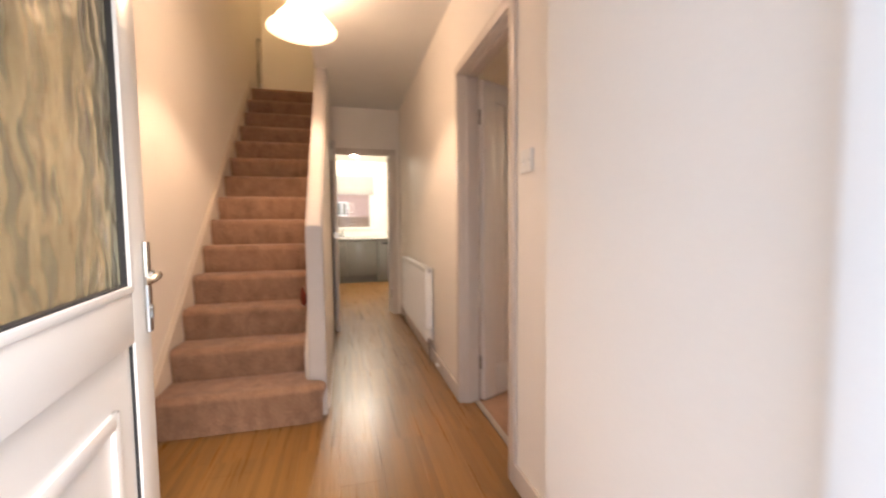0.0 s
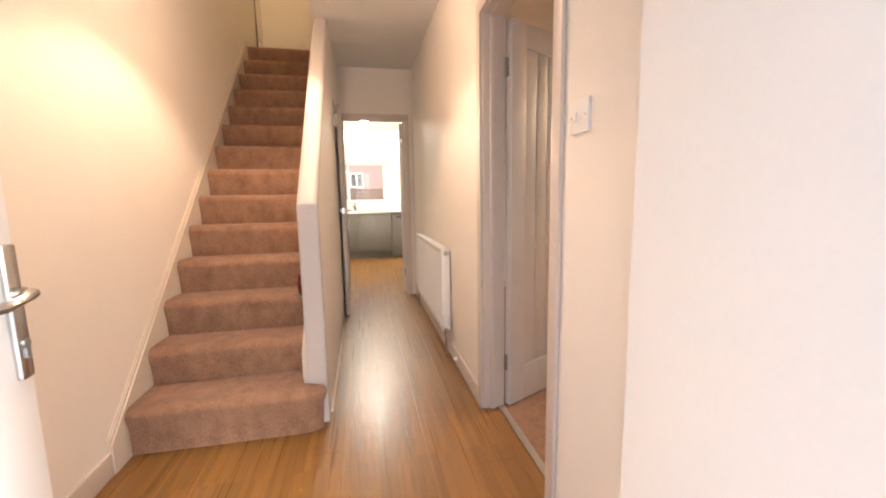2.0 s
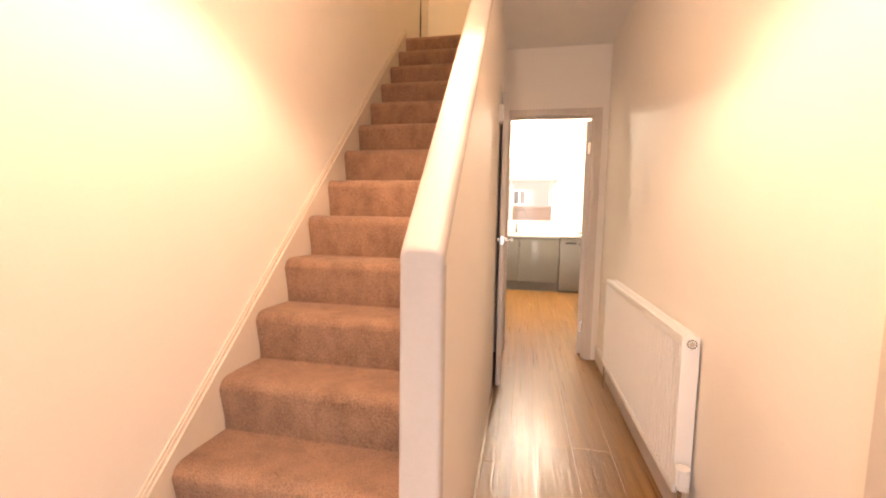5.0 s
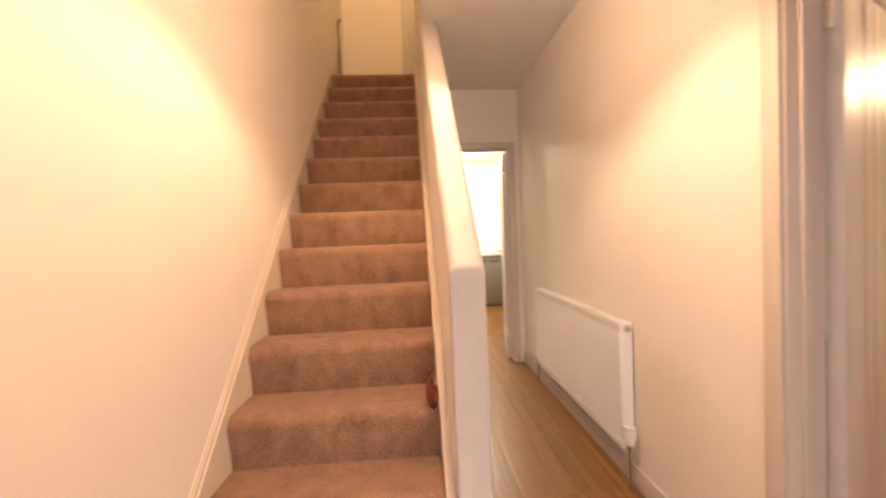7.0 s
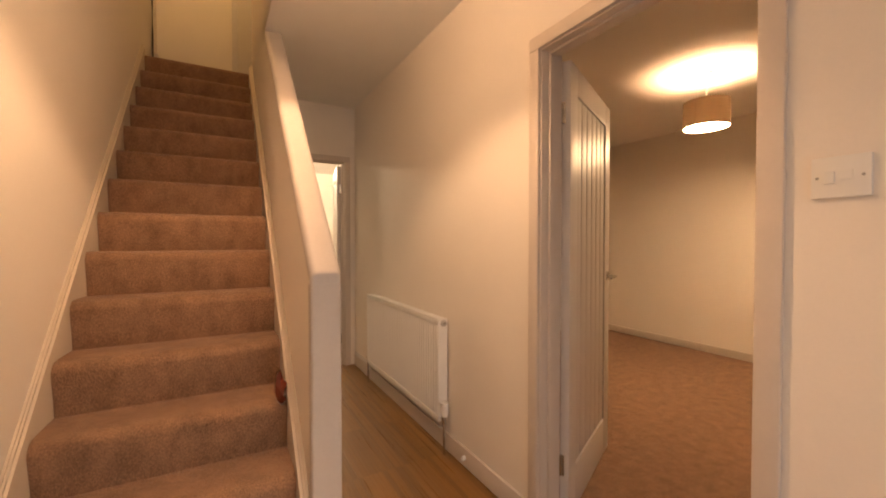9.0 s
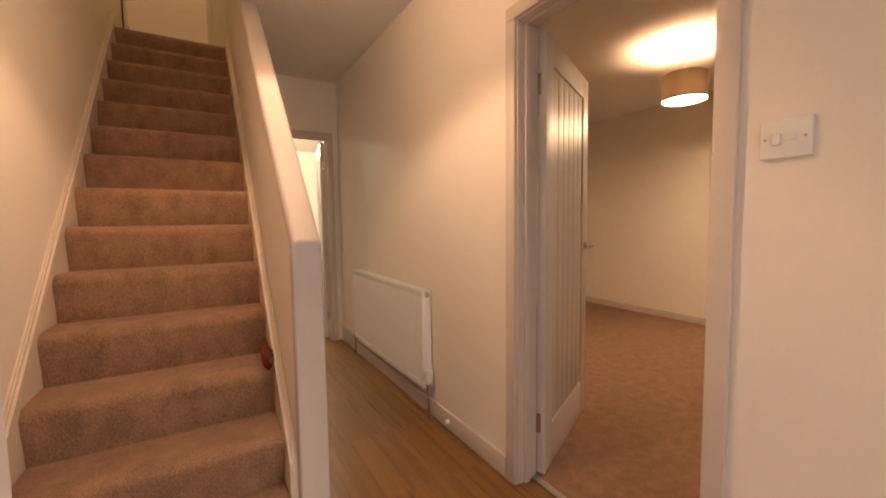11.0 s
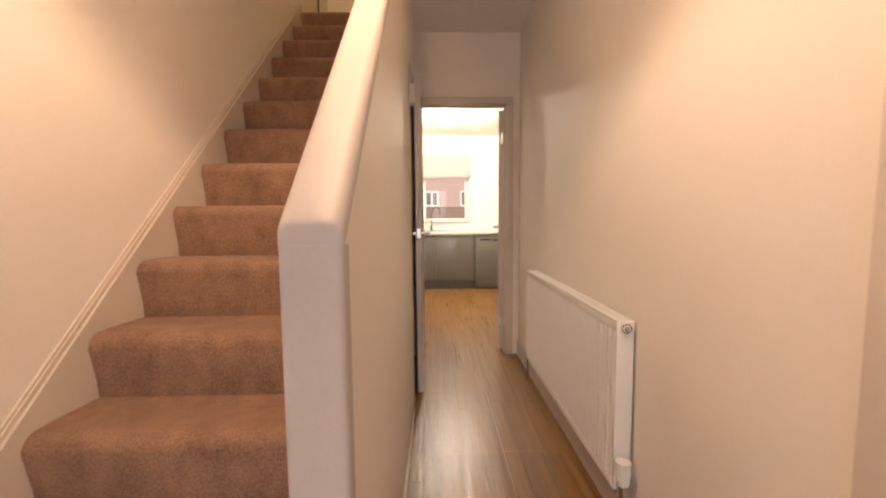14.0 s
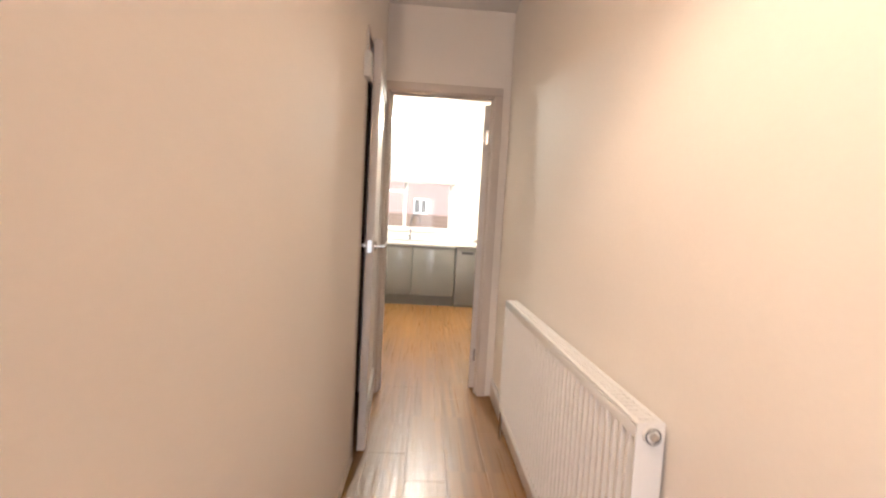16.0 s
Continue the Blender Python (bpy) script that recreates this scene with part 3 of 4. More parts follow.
def front_door():
    fr = thing("entrance_frame", (0, 0, 0), "white plastic frame of the entrance door", "door frame")
    boxes("frame_post", [(-0.29, -0.222, 0.29, 0.36, 0, 2.16)], UPVC, fr, bevel=0.006)
    boxes("frame_post", [(0.668, 0.7375, 0.29, 0.36, 0, 2.16)], UPVC, fr, bevel=0.006)
    boxes("frame_head", [(-0.222, 0.668, 0.29, 0.36, 2.09, 2.16)], UPVC, fr, bevel=0.006)
    boxes("threshold", [(-0.222, 0.668, 0.27, 0.38, -0.012, 0.022)], STEEL, fr, bevel=0.006)
    d = thing("front_door", (-0.198, 0.375, 0.02), "white plastic entrance door with obscure glass, standing open", "door", turn=6.9)
    M = d.matrix_world
    W, H, T = 0.925, 2.04, 0.06
    def add(nm, bm, material, lab="", smooth=True, under=None):
        bm.transform(M)
        return part(nm, bm, material, under or d, lab, smooth)
    def bb(nm, *s, bevel=0.006, material=UPVC, lab=""):
        b = bmesh.new()
        box(b, *s, bevel=bevel)
        return add(nm, b, material, lab)
    S = 0.118
    g0, g1 = 0.95, H - 0.12
    bb("stile", -T, 0, 0, S, 0, H)
    bb("stile", -T, 0, W - S, W, 0, H)
    bb("top_rail", -T, 0, S - 0.002, W - S + 0.002, H - 0.12, H)
    bb("mid_rail", -T, 0, S - 0.002, W - S + 0.002, 0.825, g0)
    bb("bottom_rail", -T, 0, S - 0.002, W - S + 0.002, 0, 0.14)
    for z0, z1 in ((g0, g1),):
        for nm, s in (("glazing_bead", (S - 0.003, S + 0.016, z0, z1)), ("glazing_bead", (W - S - 0.016, W - S + 0.003, z0, z1)), ("glazing_bead", (S, W - S, z0 - 0.002, z0 + 0.016)), ("glazing_bead", (S, W - S, z1 - 0.016, z1 + 0.002))):
            bb(nm, -0.022, 0.004, *s, bevel=0.004)
        for s in ((S + 0.015, S + 0.021, z0 + 0.015, z1 - 0.015), (W - S - 0.021, W - S - 0.015, z0 + 0.015, z1 - 0.015), (S + 0.02, W - S - 0.02, z0 + 0.015, z0 + 0.021), (S + 0.02, W - S - 0.02, z1 - 0.021, z1 - 0.015)):
            bb("gasket", -0.024, -0.004, *s, bevel=0.0, material=GASKET, lab="black rubber gasket")
    g = bb("glass_pane", -0.034, -0.014, S, W - S, g0, g1, bevel=0.0, material=LEAF_GLASS, lab="obscure glass with a leaf pattern")
    g.visible_shadow = False
    bb("lower_panel", -0.04, -0.012, S - 0.004, W - S + 0.004, 0.13, 0.835, bevel=0.0)
    for s in ((S + 0.002, S + 0.006, 0.142, 0.823), (W - S - 0.006, W - S - 0.002, 0.142, 0.823)):
        bb("gasket", -0.02, -0.006, *s, bevel=0.0, material=GASKET)
    m0, m1, n0, n1 = S + 0.10, W - S - 0.10, 0.25, 0.705
    for s in ((m0, m1, n1 - 0.035, n1), (m0, m1, n0, n0 + 0.035), (m0, m0 + 0.035, n0, n1), (m1 - 0.035, m1, n0, n1)):
        bb("panel_moulding", -0.02, -0.002, *s, bevel=0.007)
    hy = W - 0.031
    for sgn, x in ((1, 0.0), (-1, -T)):
        b = bmesh.new()
        box(b, min(x, x + sgn * 0.012), max(x, x + sgn * 0.012), hy - 0.016, hy + 0.016, 0.83, 1.067, bevel=0.006)
        plate = add("handle_plate", b, CHROME, "long satin chrome handle plate")
        b = bmesh.new()
        tube(b, (x + sgn * 0.010, hy, 0.978), (x + sgn * 0.022, hy, 0.978), 0.015, 18)
        tube(b, (x + sgn * 0.015, hy, 0.978), (x + sgn * 0.034, hy, 0.978), 0.0095, 14)
        bent(b, [(x + sgn * 0.029, hy + 0.008, 0.979), (x + sgn * 0.034, hy - 0.02, 0.978), (x + sgn * 0.033, hy - 0.045, 0.974), (x + sgn * 0.028, hy - 0.062, 0.971), (x + sgn * 0.021, hy - 0.068, 0.970)], 0.0095)
        add("lever", b, CHROME, under=plate)
        b = bmesh.new()
        tube(b, (x + sgn * 0.010, hy, 0.893), (x + sgn * 0.016, hy, 0.893), 0.0085, 16)
        box(b, min(x + sgn * 0.010, x + sgn * 0.016), max(x + sgn * 0.010, x + sgn * 0.016), hy - 0.005, hy + 0.005, 0.868, 0.893)
        add("lock_cylinder", b, STEEL, under=plate)
    for z in (0.25, 1.0, 1.8):
        b = bmesh.new()
        tube(b, (0.012, -0.004, z - 0.05), (0.012, -0.004, z + 0.05), 0.011, 14)
        add("hinge", b, UPVC)


front_door()

# ---- stairs ----
GO, RISE, T1 = 0.205, 0.191, 0.226
X0, X1 = -0.784, SX0 - 0.028
stairs = thing("staircase", (0, 2.40, 0), "straight staircase covered in beige twist carpet", "staircase")


def step_outline(y, z0, z1, back):
    pts = [(y, z0), (y - 0.004, z0 + 0.06)]
    for k in range(9):
        t = math.pi / 2 * k / 8
        pts.append((y + 0.018 - 0.042 * math.cos(t), z1 - 0.042 + 0.042 * math.sin(t)))
    pts += [(y + 0.06, z1 + 0.001), (back, z1 - 0.004), (back, z0)]
    return pts


bm = bmesh.new()
prism(bm, step_outline(0, 0, RISE + 0.012, GO + 0.012), "x", X0, X1)
# soft, slightly uneven carpet on each step
step = part("step", bm, CARPET, stairs, smooth=True)
step.parent = stairs
step.matrix_parent_inverse = stairs.matrix_world.inverted()
step.matrix_basis = pose(0, 2.638, T1 - 0.012)
for k in range(1, 13):
    c = step.copy()
    scene.collection.objects.link(c)
    c.matrix_basis = pose(0, 2.638 + GO * k, T1 - 0.012 + RISE * k)
# wider bottom step with a rounded end
bm = bmesh.new()
def bullrow(off, z):
    xe, y0 = SX1 - 0.025, 2.395
    pts = [(X0, y0 - off, z)]
    for k in range(11):
        t = math.pi / 2 * k / 10
        pts.append((xe - 0.11 + (0.11 + off) * math.sin(t), y0 + 0.05 - (0.05 + off) * math.cos(t), z))
    return pts
rows = [bullrow(0, 0.0), bullrow(0.004, T1 - 0.10)] + [bullrow(-0.014 + 0.04 * math.cos(math.pi / 2 * k / 8), T1 - 0.04 + 0.04 * math.sin(math.pi / 2 * k / 8)) for k in range(9)]
vv = [[bm.verts.new(p) for p in r] for r in rows]
for a, b in zip(vv, vv[1:]):
    for k in range(len(a) - 1):
        bm.faces.new((a[k], a[k + 1], b[k + 1], b[k]))
bk = [bm.verts.new((X0, 2.67, T1)), bm.verts.new((SX0 - 0.02, 2.67, T1)), bm.verts.new((SX0 - 0.02, NY - 0.014, T1))]
bm.faces.new([*vv[-1], bk[2], bk[1], bk[0]])
bmesh.ops.recalc_face_normals(bm, faces=bm.faces)
part("bottom_step", bm, CARPET, stairs, "rounded carpeted bottom step", smooth=True)
# strings with a moulded top edge
def string(name, x0, x1, y0, wall_x):
    def z(y):
        return 0.462 + (y - 2.627) / GO * RISE
    b = bmesh.new()
    prism(b, [(y0, 0.0), (y0, z(y0)), (5.10, z(5.10)), (5.10, z(5.10) - 0.45), (3.0, 0.0)], "x", x0, x1)
    s = part(name, b, CREAM_WOOD, stairs, "cream painted string board")
    w = (x1 - x0) * 0.6 if wall_x <= x0 else (x0 - x1) * 0.6
    for up, part_wide in ((0.017, 1.0), (0.027, 0.55)):
        b = bmesh.new()
        e0, e1 = sorted((wall_x, wall_x + w * part_wide))
        prism(b, [(y0, z(y0) + up - 0.018), (y0, z(y0) + up), (5.10, z(5.10) + up), (5.10, z(5.10) + up - 0.018)], "x", e0, e1)
        part("string_moulding", b, CREAM_WOOD, s)
string("string", XL + 0.0005, X0 - 0.0005, 2.27, XL + 0.0005)
string("string", X1 + 0.0005, SX0 - 0.0005, 2.514, SX0 - 0.0005)


# ---- lamps ----
def hall_lamp():
    x, y, rim, r = 0.0, 2.56, 2.25, 0.195
    l = thing("pendant_lamp", (x, y, CEIL), "cream shallow cone pendant shade with a lit warm bulb", "pendant lamp")
    b = bmesh.new()
    ring(b, [(0.034, 0.168), (0.050, 0.160), (r - 0.012, 0.014), (r, 0.0), (r - 0.003, 0.0), (r - 0.015, 0.012), (0.048, 0.157), (0.034, 0.165)], (x, y, rim))
    part("shade", b, SHADE_HALL, l, smooth=True)
    b = bmesh.new()
    tube(b, (x, y, rim + 0.225), (x, y, CEIL - 0.02), 0.0035, 8)
    part("flex", b, PLASTIC, l)
    b = bmesh.new()
    tube(b, (x, y, CEIL - 0.025), (x, y, CEIL - 0.0005), 0.045, 24, 0.05)
    part("ceiling_rose", b, PLASTIC, l, smooth=True)
    b = bmesh.new()
    tube(b, (x, y, rim + 0.170), (x, y, rim + 0.23), 0.018, 16)
    part("lamp_holder", b, PLASTIC, l, smooth=True)
    b = bmesh.new()
    ball(b, (x, y, rim + 0.137), 0.021, 1.6)
    part("bulb", b, GLOW_HALL, l, "lit warm bulb", smooth=True)
    for k in range(3):
        t = 2 * math.pi * k / 3
        b = bmesh.new()
        tube(b, (x + 0.016 * math.cos(t), y + 0.016 * math.sin(t), rim + 0.180), (x + 0.036 * math.cos(t), y + 0.036 * math.sin(t), rim + 0.167), 0.002, 6)
        part("shade_carrier", b, CHROME, l)


def drum_lamp():
    x, y, z0, r, h = 3.0, 2.87, 2.10, 0.155, 0.20
    l = thing("drum_lamp", (x, y, 2.52), "taupe fabric drum pendant with a white diffuser, lit", "pendant lamp")
    b = bmesh.new()
    ring(b, [(r, 0), (r, h), (r - 0.003, h), (r - 0.003, 0.0)], (x, y, z0))
    part("shade", b, SHADE_DRUM, l, smooth=True)
    b = bmesh.new()
    tube(b, (x, y, z0 + 0.004), (x, y, z0 + 0.008), r - 0.006, 48)
    part("diffuser", b, GLOW_DIFFUSER, l, "glowing white diffuser")
    b = bmesh.new()
    tube(b, (x, y, z0 + 0.15), (x, y, 2.50), 0.004, 8)
    part("flex", b, PLASTIC, l)
    b = bmesh.new()
    tube(b, (x, y, 2.495), (x, y, 2.5195), 0.045, 24, 0.05)
    part("ceiling_rose", b, PLASTIC, l, smooth=True)
    b = bmesh.new()
    ball(b, (x, y, z0 + 0.11), 0.03, 1.2)
    part("bulb", b, GLOW_LIVING, l, smooth=True)
    b = bmesh.new()
    box(b, x - r - 0.002, x - r + 0.0, y - 0.006, y + 0.006, z0, z0 + h)
    part("seam", b, SHADE_DRUM, l)


def landing_lamp():
    x, y = -0.25, 4.7
    l = thing("landing_lamp", (x, y, TOPZ), "plain warm landing ceiling bulb in a holder", "ceiling lamp")
    b = bmesh.new()
    tube(b, (x, y, TOPZ - 0.03), (x, y, TOPZ - 0.0005), 0.05, 24)
    part("ceiling_rose", b, PLASTIC, l, smooth=True)
    b = bmesh.new()
    tube(b, (x, y, TOPZ - 0.3), (x, y, TOPZ - 0.02), 0.004, 8)
    part("flex", b, PLASTIC, l)
    b = bmesh.new()
    ball(b, (x, y, TOPZ - 0.33), 0.03, 1.2)
    part("bulb", b, GLOW_LANDING, l, smooth=True)


def kitchen_light():
    x, y = 0.40, 7.12
    l = thing("globe_light", (x, y, KC), "white flush ceiling light with a lit globe", "ceiling light")
    b = bmesh.new()
    tube(b, (x, y, KC - 0.035), (x, y, KC - 0.0005), 0.05, 28, 0.06)
    part("base", b, PLASTIC, l, smooth=True)
    b = bmesh.new()
    ball(b, (x, y, KC - 0.088), 0.06, 0.95)
    part("globe", b, GLOW_TUBE, l, "lit frosted globe", smooth=True)


hall_lamp()
drum_lamp()
landing_lamp()
kitchen_light()


# ---- hall things ----
def radiator():
    y0, y1, z0, z1, xf, xb = 3.178, 4.475, 0.178, 0.773, 0.826, 0.886
    r = thing("radiator", (0.85, y0, z0), "white ribbed panel radiator with a thermostatic valve, on the wall", "radiator")
    n = 39
    b = bmesh.new()
    pts = [(xf + 0.024, y0 + 0.012)]
    w = (y1 - y0 - 0.04) / n
    for k in range(n):
        s = y0 + 0.02 + k * w
        pts += [(xf + 0.021, s), (xf + 0.002, s + w * 0.26), (xf + 0.002, s + w * 0.60), (xf + 0.021, s + w * 0.86)]
    pts += [(xf + 0.021, y1 - 0.02), (xf + 0.024, y1 - 0.012)]
    prism(b, pts, "z", z0 + 0.035, z1 - 0.03)
    part("front_panel", b, RADIATOR, r, smooth=True)
    boxes("panel_edge", [(xf + 0.001, xf + 0.024, y0 + 0.002, y1 - 0.002, z0, z0 + 0.036), (xf + 0.001, xf + 0.024, y0 + 0.002, y1 - 0.002, z1 - 0.034, z1 - 0.006)], RADIATOR, r, bevel=0.007)
    boxes("back_panel", [(xb - 0.012, xb, y0 + 0.004, y1 - 0.004, z0 + 0.005, z1 - 0.01)], RADIATOR, r, bevel=0.004)
    boxes("side_panel", [(xf, xb, y0, y0 + 0.004, z0 + 0.01, z1)], RADIATOR, r, bevel=0.0015)
    boxes("side_panel", [(xf, xb, y1 - 0.004, y1, z0 + 0.01, z1)], RADIATOR, r, bevel=0.0015)
    b = bmesh.new()
    box(b, xf + 0.001, xf + 0.012, y0, y1, z1 - 0.003, z1 + 0.003, bevel=0.002)
    box(b, xb - 0.010, xb + 0.001, y0, y1, z1 - 0.003, z1 + 0.003, bevel=0.002)
    for k in range(64):
        s = y0 + 0.02 * (k + 0.3)
        box(b, xf + 0.010, xb - 0.008, s, s + 0.011, z1 - 0.002, z1 + 0.001)
    part("top_grille", b, RADIATOR, r)
    b = bmesh.new()
    yv, zv = y0 - 0.002, z1 - 0.02
    tube(b, ((xf + xb) / 2, yv + 0.001, zv), ((xf + xb) / 2, yv - 0.007, zv), 0.0185, 22)
    part("bleed_plug", b, PLASTIC, r, smooth=True)
    b = bmesh.new()
    ring(b, [(0.0135, 0), (0.0135, 0.0014), (0.0165, 0.0014), (0.0165, 0)], (0, 0, 0), 24)
    b.transform(Matrix.Translation(((xf + xb) / 2, yv - 0.0068, zv)) @ Matrix.Rotation(radians(90), 4, "X"))
    part("seal_ring", b, PLINTH, r)
    b = bmesh.new()
    tube(b, ((xf + xb) / 2, yv - 0.004, zv), ((xf + xb) / 2, yv - 0.012, zv), 0.009, 6)
    part("bleed_screw", b, CHROME, r)
    xm = (xf + xb) / 2 - 0.01
    for name, yy, end in (("valve", y0 - 0.032, True), ("valve", y1 + 0.03, False)):
        b = bmesh.new()
        tube(b, (xm, yy, z0 - 0.005), (xm, yy, z0 + 0.045), 0.012, 14)
        tube(b, (xm, yy, z0 + 0.02), (xm, y0 + 0.006 if end else y1 - 0.006, z0 + 0.02), 0.009, 12)
        tube(b, (xm, yy, 0.0), (xm, yy, z0), 0.0075, 12)
        v = part(name, b, CHROME, r, "chrome valve and pipe", smooth=True)
        if end:
            b = bmesh.new()
            tube(b, (xm, yy, z0 + 0.04), (xm, yy, z0 + 0.058), 0.015, 18)
            tube(b, (xm, yy, z0 + 0.056), (xm, yy, z0 + 0.125), 0.021, 24, 0.0245)
            part("valve_head", b, PLASTIC, v, "white thermostatic head", smooth=True)
            for k in range(14):
                t = 2 * math.pi * k / 14
                b = bmesh.new()
                box(b, 0.020, 0.0255, -0.0016, 0.0016, z0 + 0.065, z0 + 0.11)
                b.transform(Matrix.Translation((xm, yy, 0)) @ Matrix.Rotation(t, 4, "Z"))
                part("rib", b, PLASTIC, v)


radiator()
for dz in (0.0, 0.022):
    pipe = thing("heating_pipe", (XR - 0.01, 4.5, 0.11 + dz), "thin white painted heating pipe on top of the skirting", "pipe", "heating pipes")
    bm = bmesh.new()
    bent(bm, [(XR - 0.045, 4.508 - dz, 0.10 + dz), (XR - 0.03, 4.545, 0.112 + dz), (XR - 0.0115, 4.60 + dz, 0.112 + dz), (XR - 0.0115, 4.9 + dz, 0.112 + dz), (XR - 0.0115, YK - 0.03, 0.108 + dz)], 0.008)
    part("pipe_run", bm, TRIM, pipe, smooth=True)
clip = thing("pipe_clip", (XR - 0.02, 2.98, 0.06), "small white pipe clip on the skirting", "pipe clip")
bm = bmesh.new()
tube(bm, (XR - 0.034, 2.98, 0.05), (XR - 0.016, 2.98, 0.05), 0.013, 16)
tube(bm, (XR - 0.040, 2.98, 0.05), (XR - 0.033, 2.98, 0.05), 0.006, 10)
part("clip_body", bm, PLASTIC, clip, smooth=True)


def socket():
    x, y, z = 4.17, LY1, 0.225
    k = thing("wall_socket", (x, y, z), "white double wall socket low on the living room wall", "socket")
    boxes("plate", [(x - 0.073, x + 0.073, y - 0.010, y - 0.0005, z - 0.043, z + 0.043)], PLASTIC, k, bevel=0.003)
    for d in (-0.036, 0.036):
        boxes("outlet", [(x + d - 0.012, x + d + 0.012, y - 0.0112, y - 0.0095, z - 0.024, z + 0.006)], TAUPE, k)
        boxes("rocker", [(x + d - 0.007, x + d + 0.007, y - 0.0135, y - 0.0095, z + 0.014, z + 0.032)], PLASTIC, k, bevel=0.001)


socket()


def wall_switch():
    s = thing("light_switch", (XR, 1.499, 1.365), "white light switch plate with two screws, on the wall", "light switch")
    x = XR
    boxes("plate", [(x - 0.010, x - 0.0005, 1.452, 1.548, 1.321, 1.409)], PLASTIC, s, bevel=0.003)
    boxes("rocker", [(x - 0.015, x - 0.009, 1.508, 1.526, 1.351, 1.377)], PLASTIC, s, bevel=0.002)
    boxes("neon_window", [(x - 0.0112, x - 0.009, 1.480, 1.500, 1.359, 1.377)], PLASTIC, s, bevel=0.0008)
    for y in (1.464, 1.537):
        b = bmesh.new()
        tube(b, (x - 0.0115, y, 1.365), (x - 0.009, y, 1.365), 0.003, 10)
        part("screw", b, STEEL, s)


wall_switch()
chime = thing("door_chime", (SX1, 4.24, 1.78), "small white plastic sensor box with a cable, on the wall", "sensor")
boxes("case", [(SX1 + 0.0005, SX1 + 0.030, 4.20, 4.272, 1.775, 1.885)], PLASTIC, chime, bevel=0.006)
bm = bmesh.new()
bent(bm, [(SX1 + 0.006, 4.245, 1.883), (SX1 + 0.006, 4.246, 1.93), (SX1 + 0.005, 4.248, 1.985)], 0.005)
part("cable", bm, PLASTIC, chime)

foil = thing("foil_packet", (-0.063, 2.83, 0.592), "crumpled dark red foil packet with silver edge on a carpeted step", "packet")
bm = bmesh.new()
outline = [(-0.043, 0.748), (-0.053, 0.735), (-0.057, 0.700), (-0.058, 0.665), (-0.052, 0.632), (-0.041, 0.613), (-0.030, 0.634), (-0.027, 0.672), (-0.029, 0.700), (-0.037, 0.712)]
N = len(outline)
front = [bm.verts.new((x, 2.812 + (0.004 if k % 2 else -0.004), z)) for k, (x, z) in enumerate(outline)]
rear = [bm.verts.new((x, 2.844, z)) for x, z in outline]
crease = [bm.verts.new((-0.046, 2.802, 0.712)), bm.verts.new((-0.040, 2.787, 0.660))]
for k in range(N):
    bm.faces.new((front[k], front[(k + 1) % N], rear[(k + 1) % N], rear[k]))
    bm.faces.new((front[(k + 1) % N], front[k], crease[1 if 2 <= k <= 7 else 0]))
bm.faces.new((front[2], crease[0], crease[1]))
bm.faces.new((front[8], crease[1], crease[0]))
bm.faces.new(rear)
bmesh.ops.recalc_face_normals(bm, faces=bm.faces)
bm.transform(Matrix.Translation((-0.003, 0, -0.022)) @ Matrix.Diagonal((1.46, 1, 1, 1)))
part("packet_body", bm, RED, foil)
bm = bmesh.new()
bent(bm, [(x, 2.814, z - 0.001) for x, z in outline[4:8]], 0.0016, 6)
bm.transform(Matrix.Translation((-0.003, 0, -0.022)) @ Matrix.Diagonal((1.46, 1, 1, 1)))
part("packet_rim", bm, SILVER, foil)

# ---- landing ----
post = thing("hanging_cord", (XL, 5.6, 3.0), "thin black cord with a pale block, on the landing wall", "cord")
bm = bmesh.new()
bent(bm, [(XL + 0.012, 5.60, 2.80), (XL + 0.012, 5.602, 3.1), (XL + 0.012, 5.6, 3.45), (XL + 0.03, 5.59, 3.47), (XL + 0.04, 5.60, 3.44)], 0.007, 8)
part("cord", bm, CORD, post)
boxes("block", [(XL + 0.0005, XL + 0.05, 5.60, 5.68, UP - 0.005, 2.93)], TRIM, post, bevel=0.005)
fr = thing("landing_door_frame", (-0.12, 5.98, UP), "white door frame on the landing wall", "door frame")
boxes("architrave", [(-0.15, -0.095, 5.963, 5.9795, UP, UP + 2.05)], TRIM, fr, bevel=0.004)
boxes("architrave", [(-0.15, 0.75, 5.963, 5.9795, UP + 2.051, UP + 2.11)], TRIM, fr, bevel=0.004)
boxes("panel", [(-0.094, 0.70, 5.968, 5.9795, UP, UP + 2.05)], DOOR_WHITE, fr, bevel=0.004)


# ---- kitchen ----
def base_unit(x0, x1, label):
    u = thing("base_unit", (x0, 7.964, 0), label, "kitchen cabinet", "kitchen base units")
    boxes("carcass", [(x0 + 0.001, x1 - 0.001, 7.986, YEND - 0.002, 0.14, 0.858)], UNIT, u)
    boxes("cabinet_door", [(x0 + 0.002, x1 - 0.002, 7.964, 7.984, 0.145, 0.835)], UNIT, u, bevel=0.002)
    boxes("handle_rail", [(x0 + 0.001, x1 - 0.001, 7.976, 7.9865, 0.836, 0.857)], STEEL, u)
    boxes("plinth", [(x0, x1, 8.014, 8.034, 0, 0.14)], PLINTH, u)


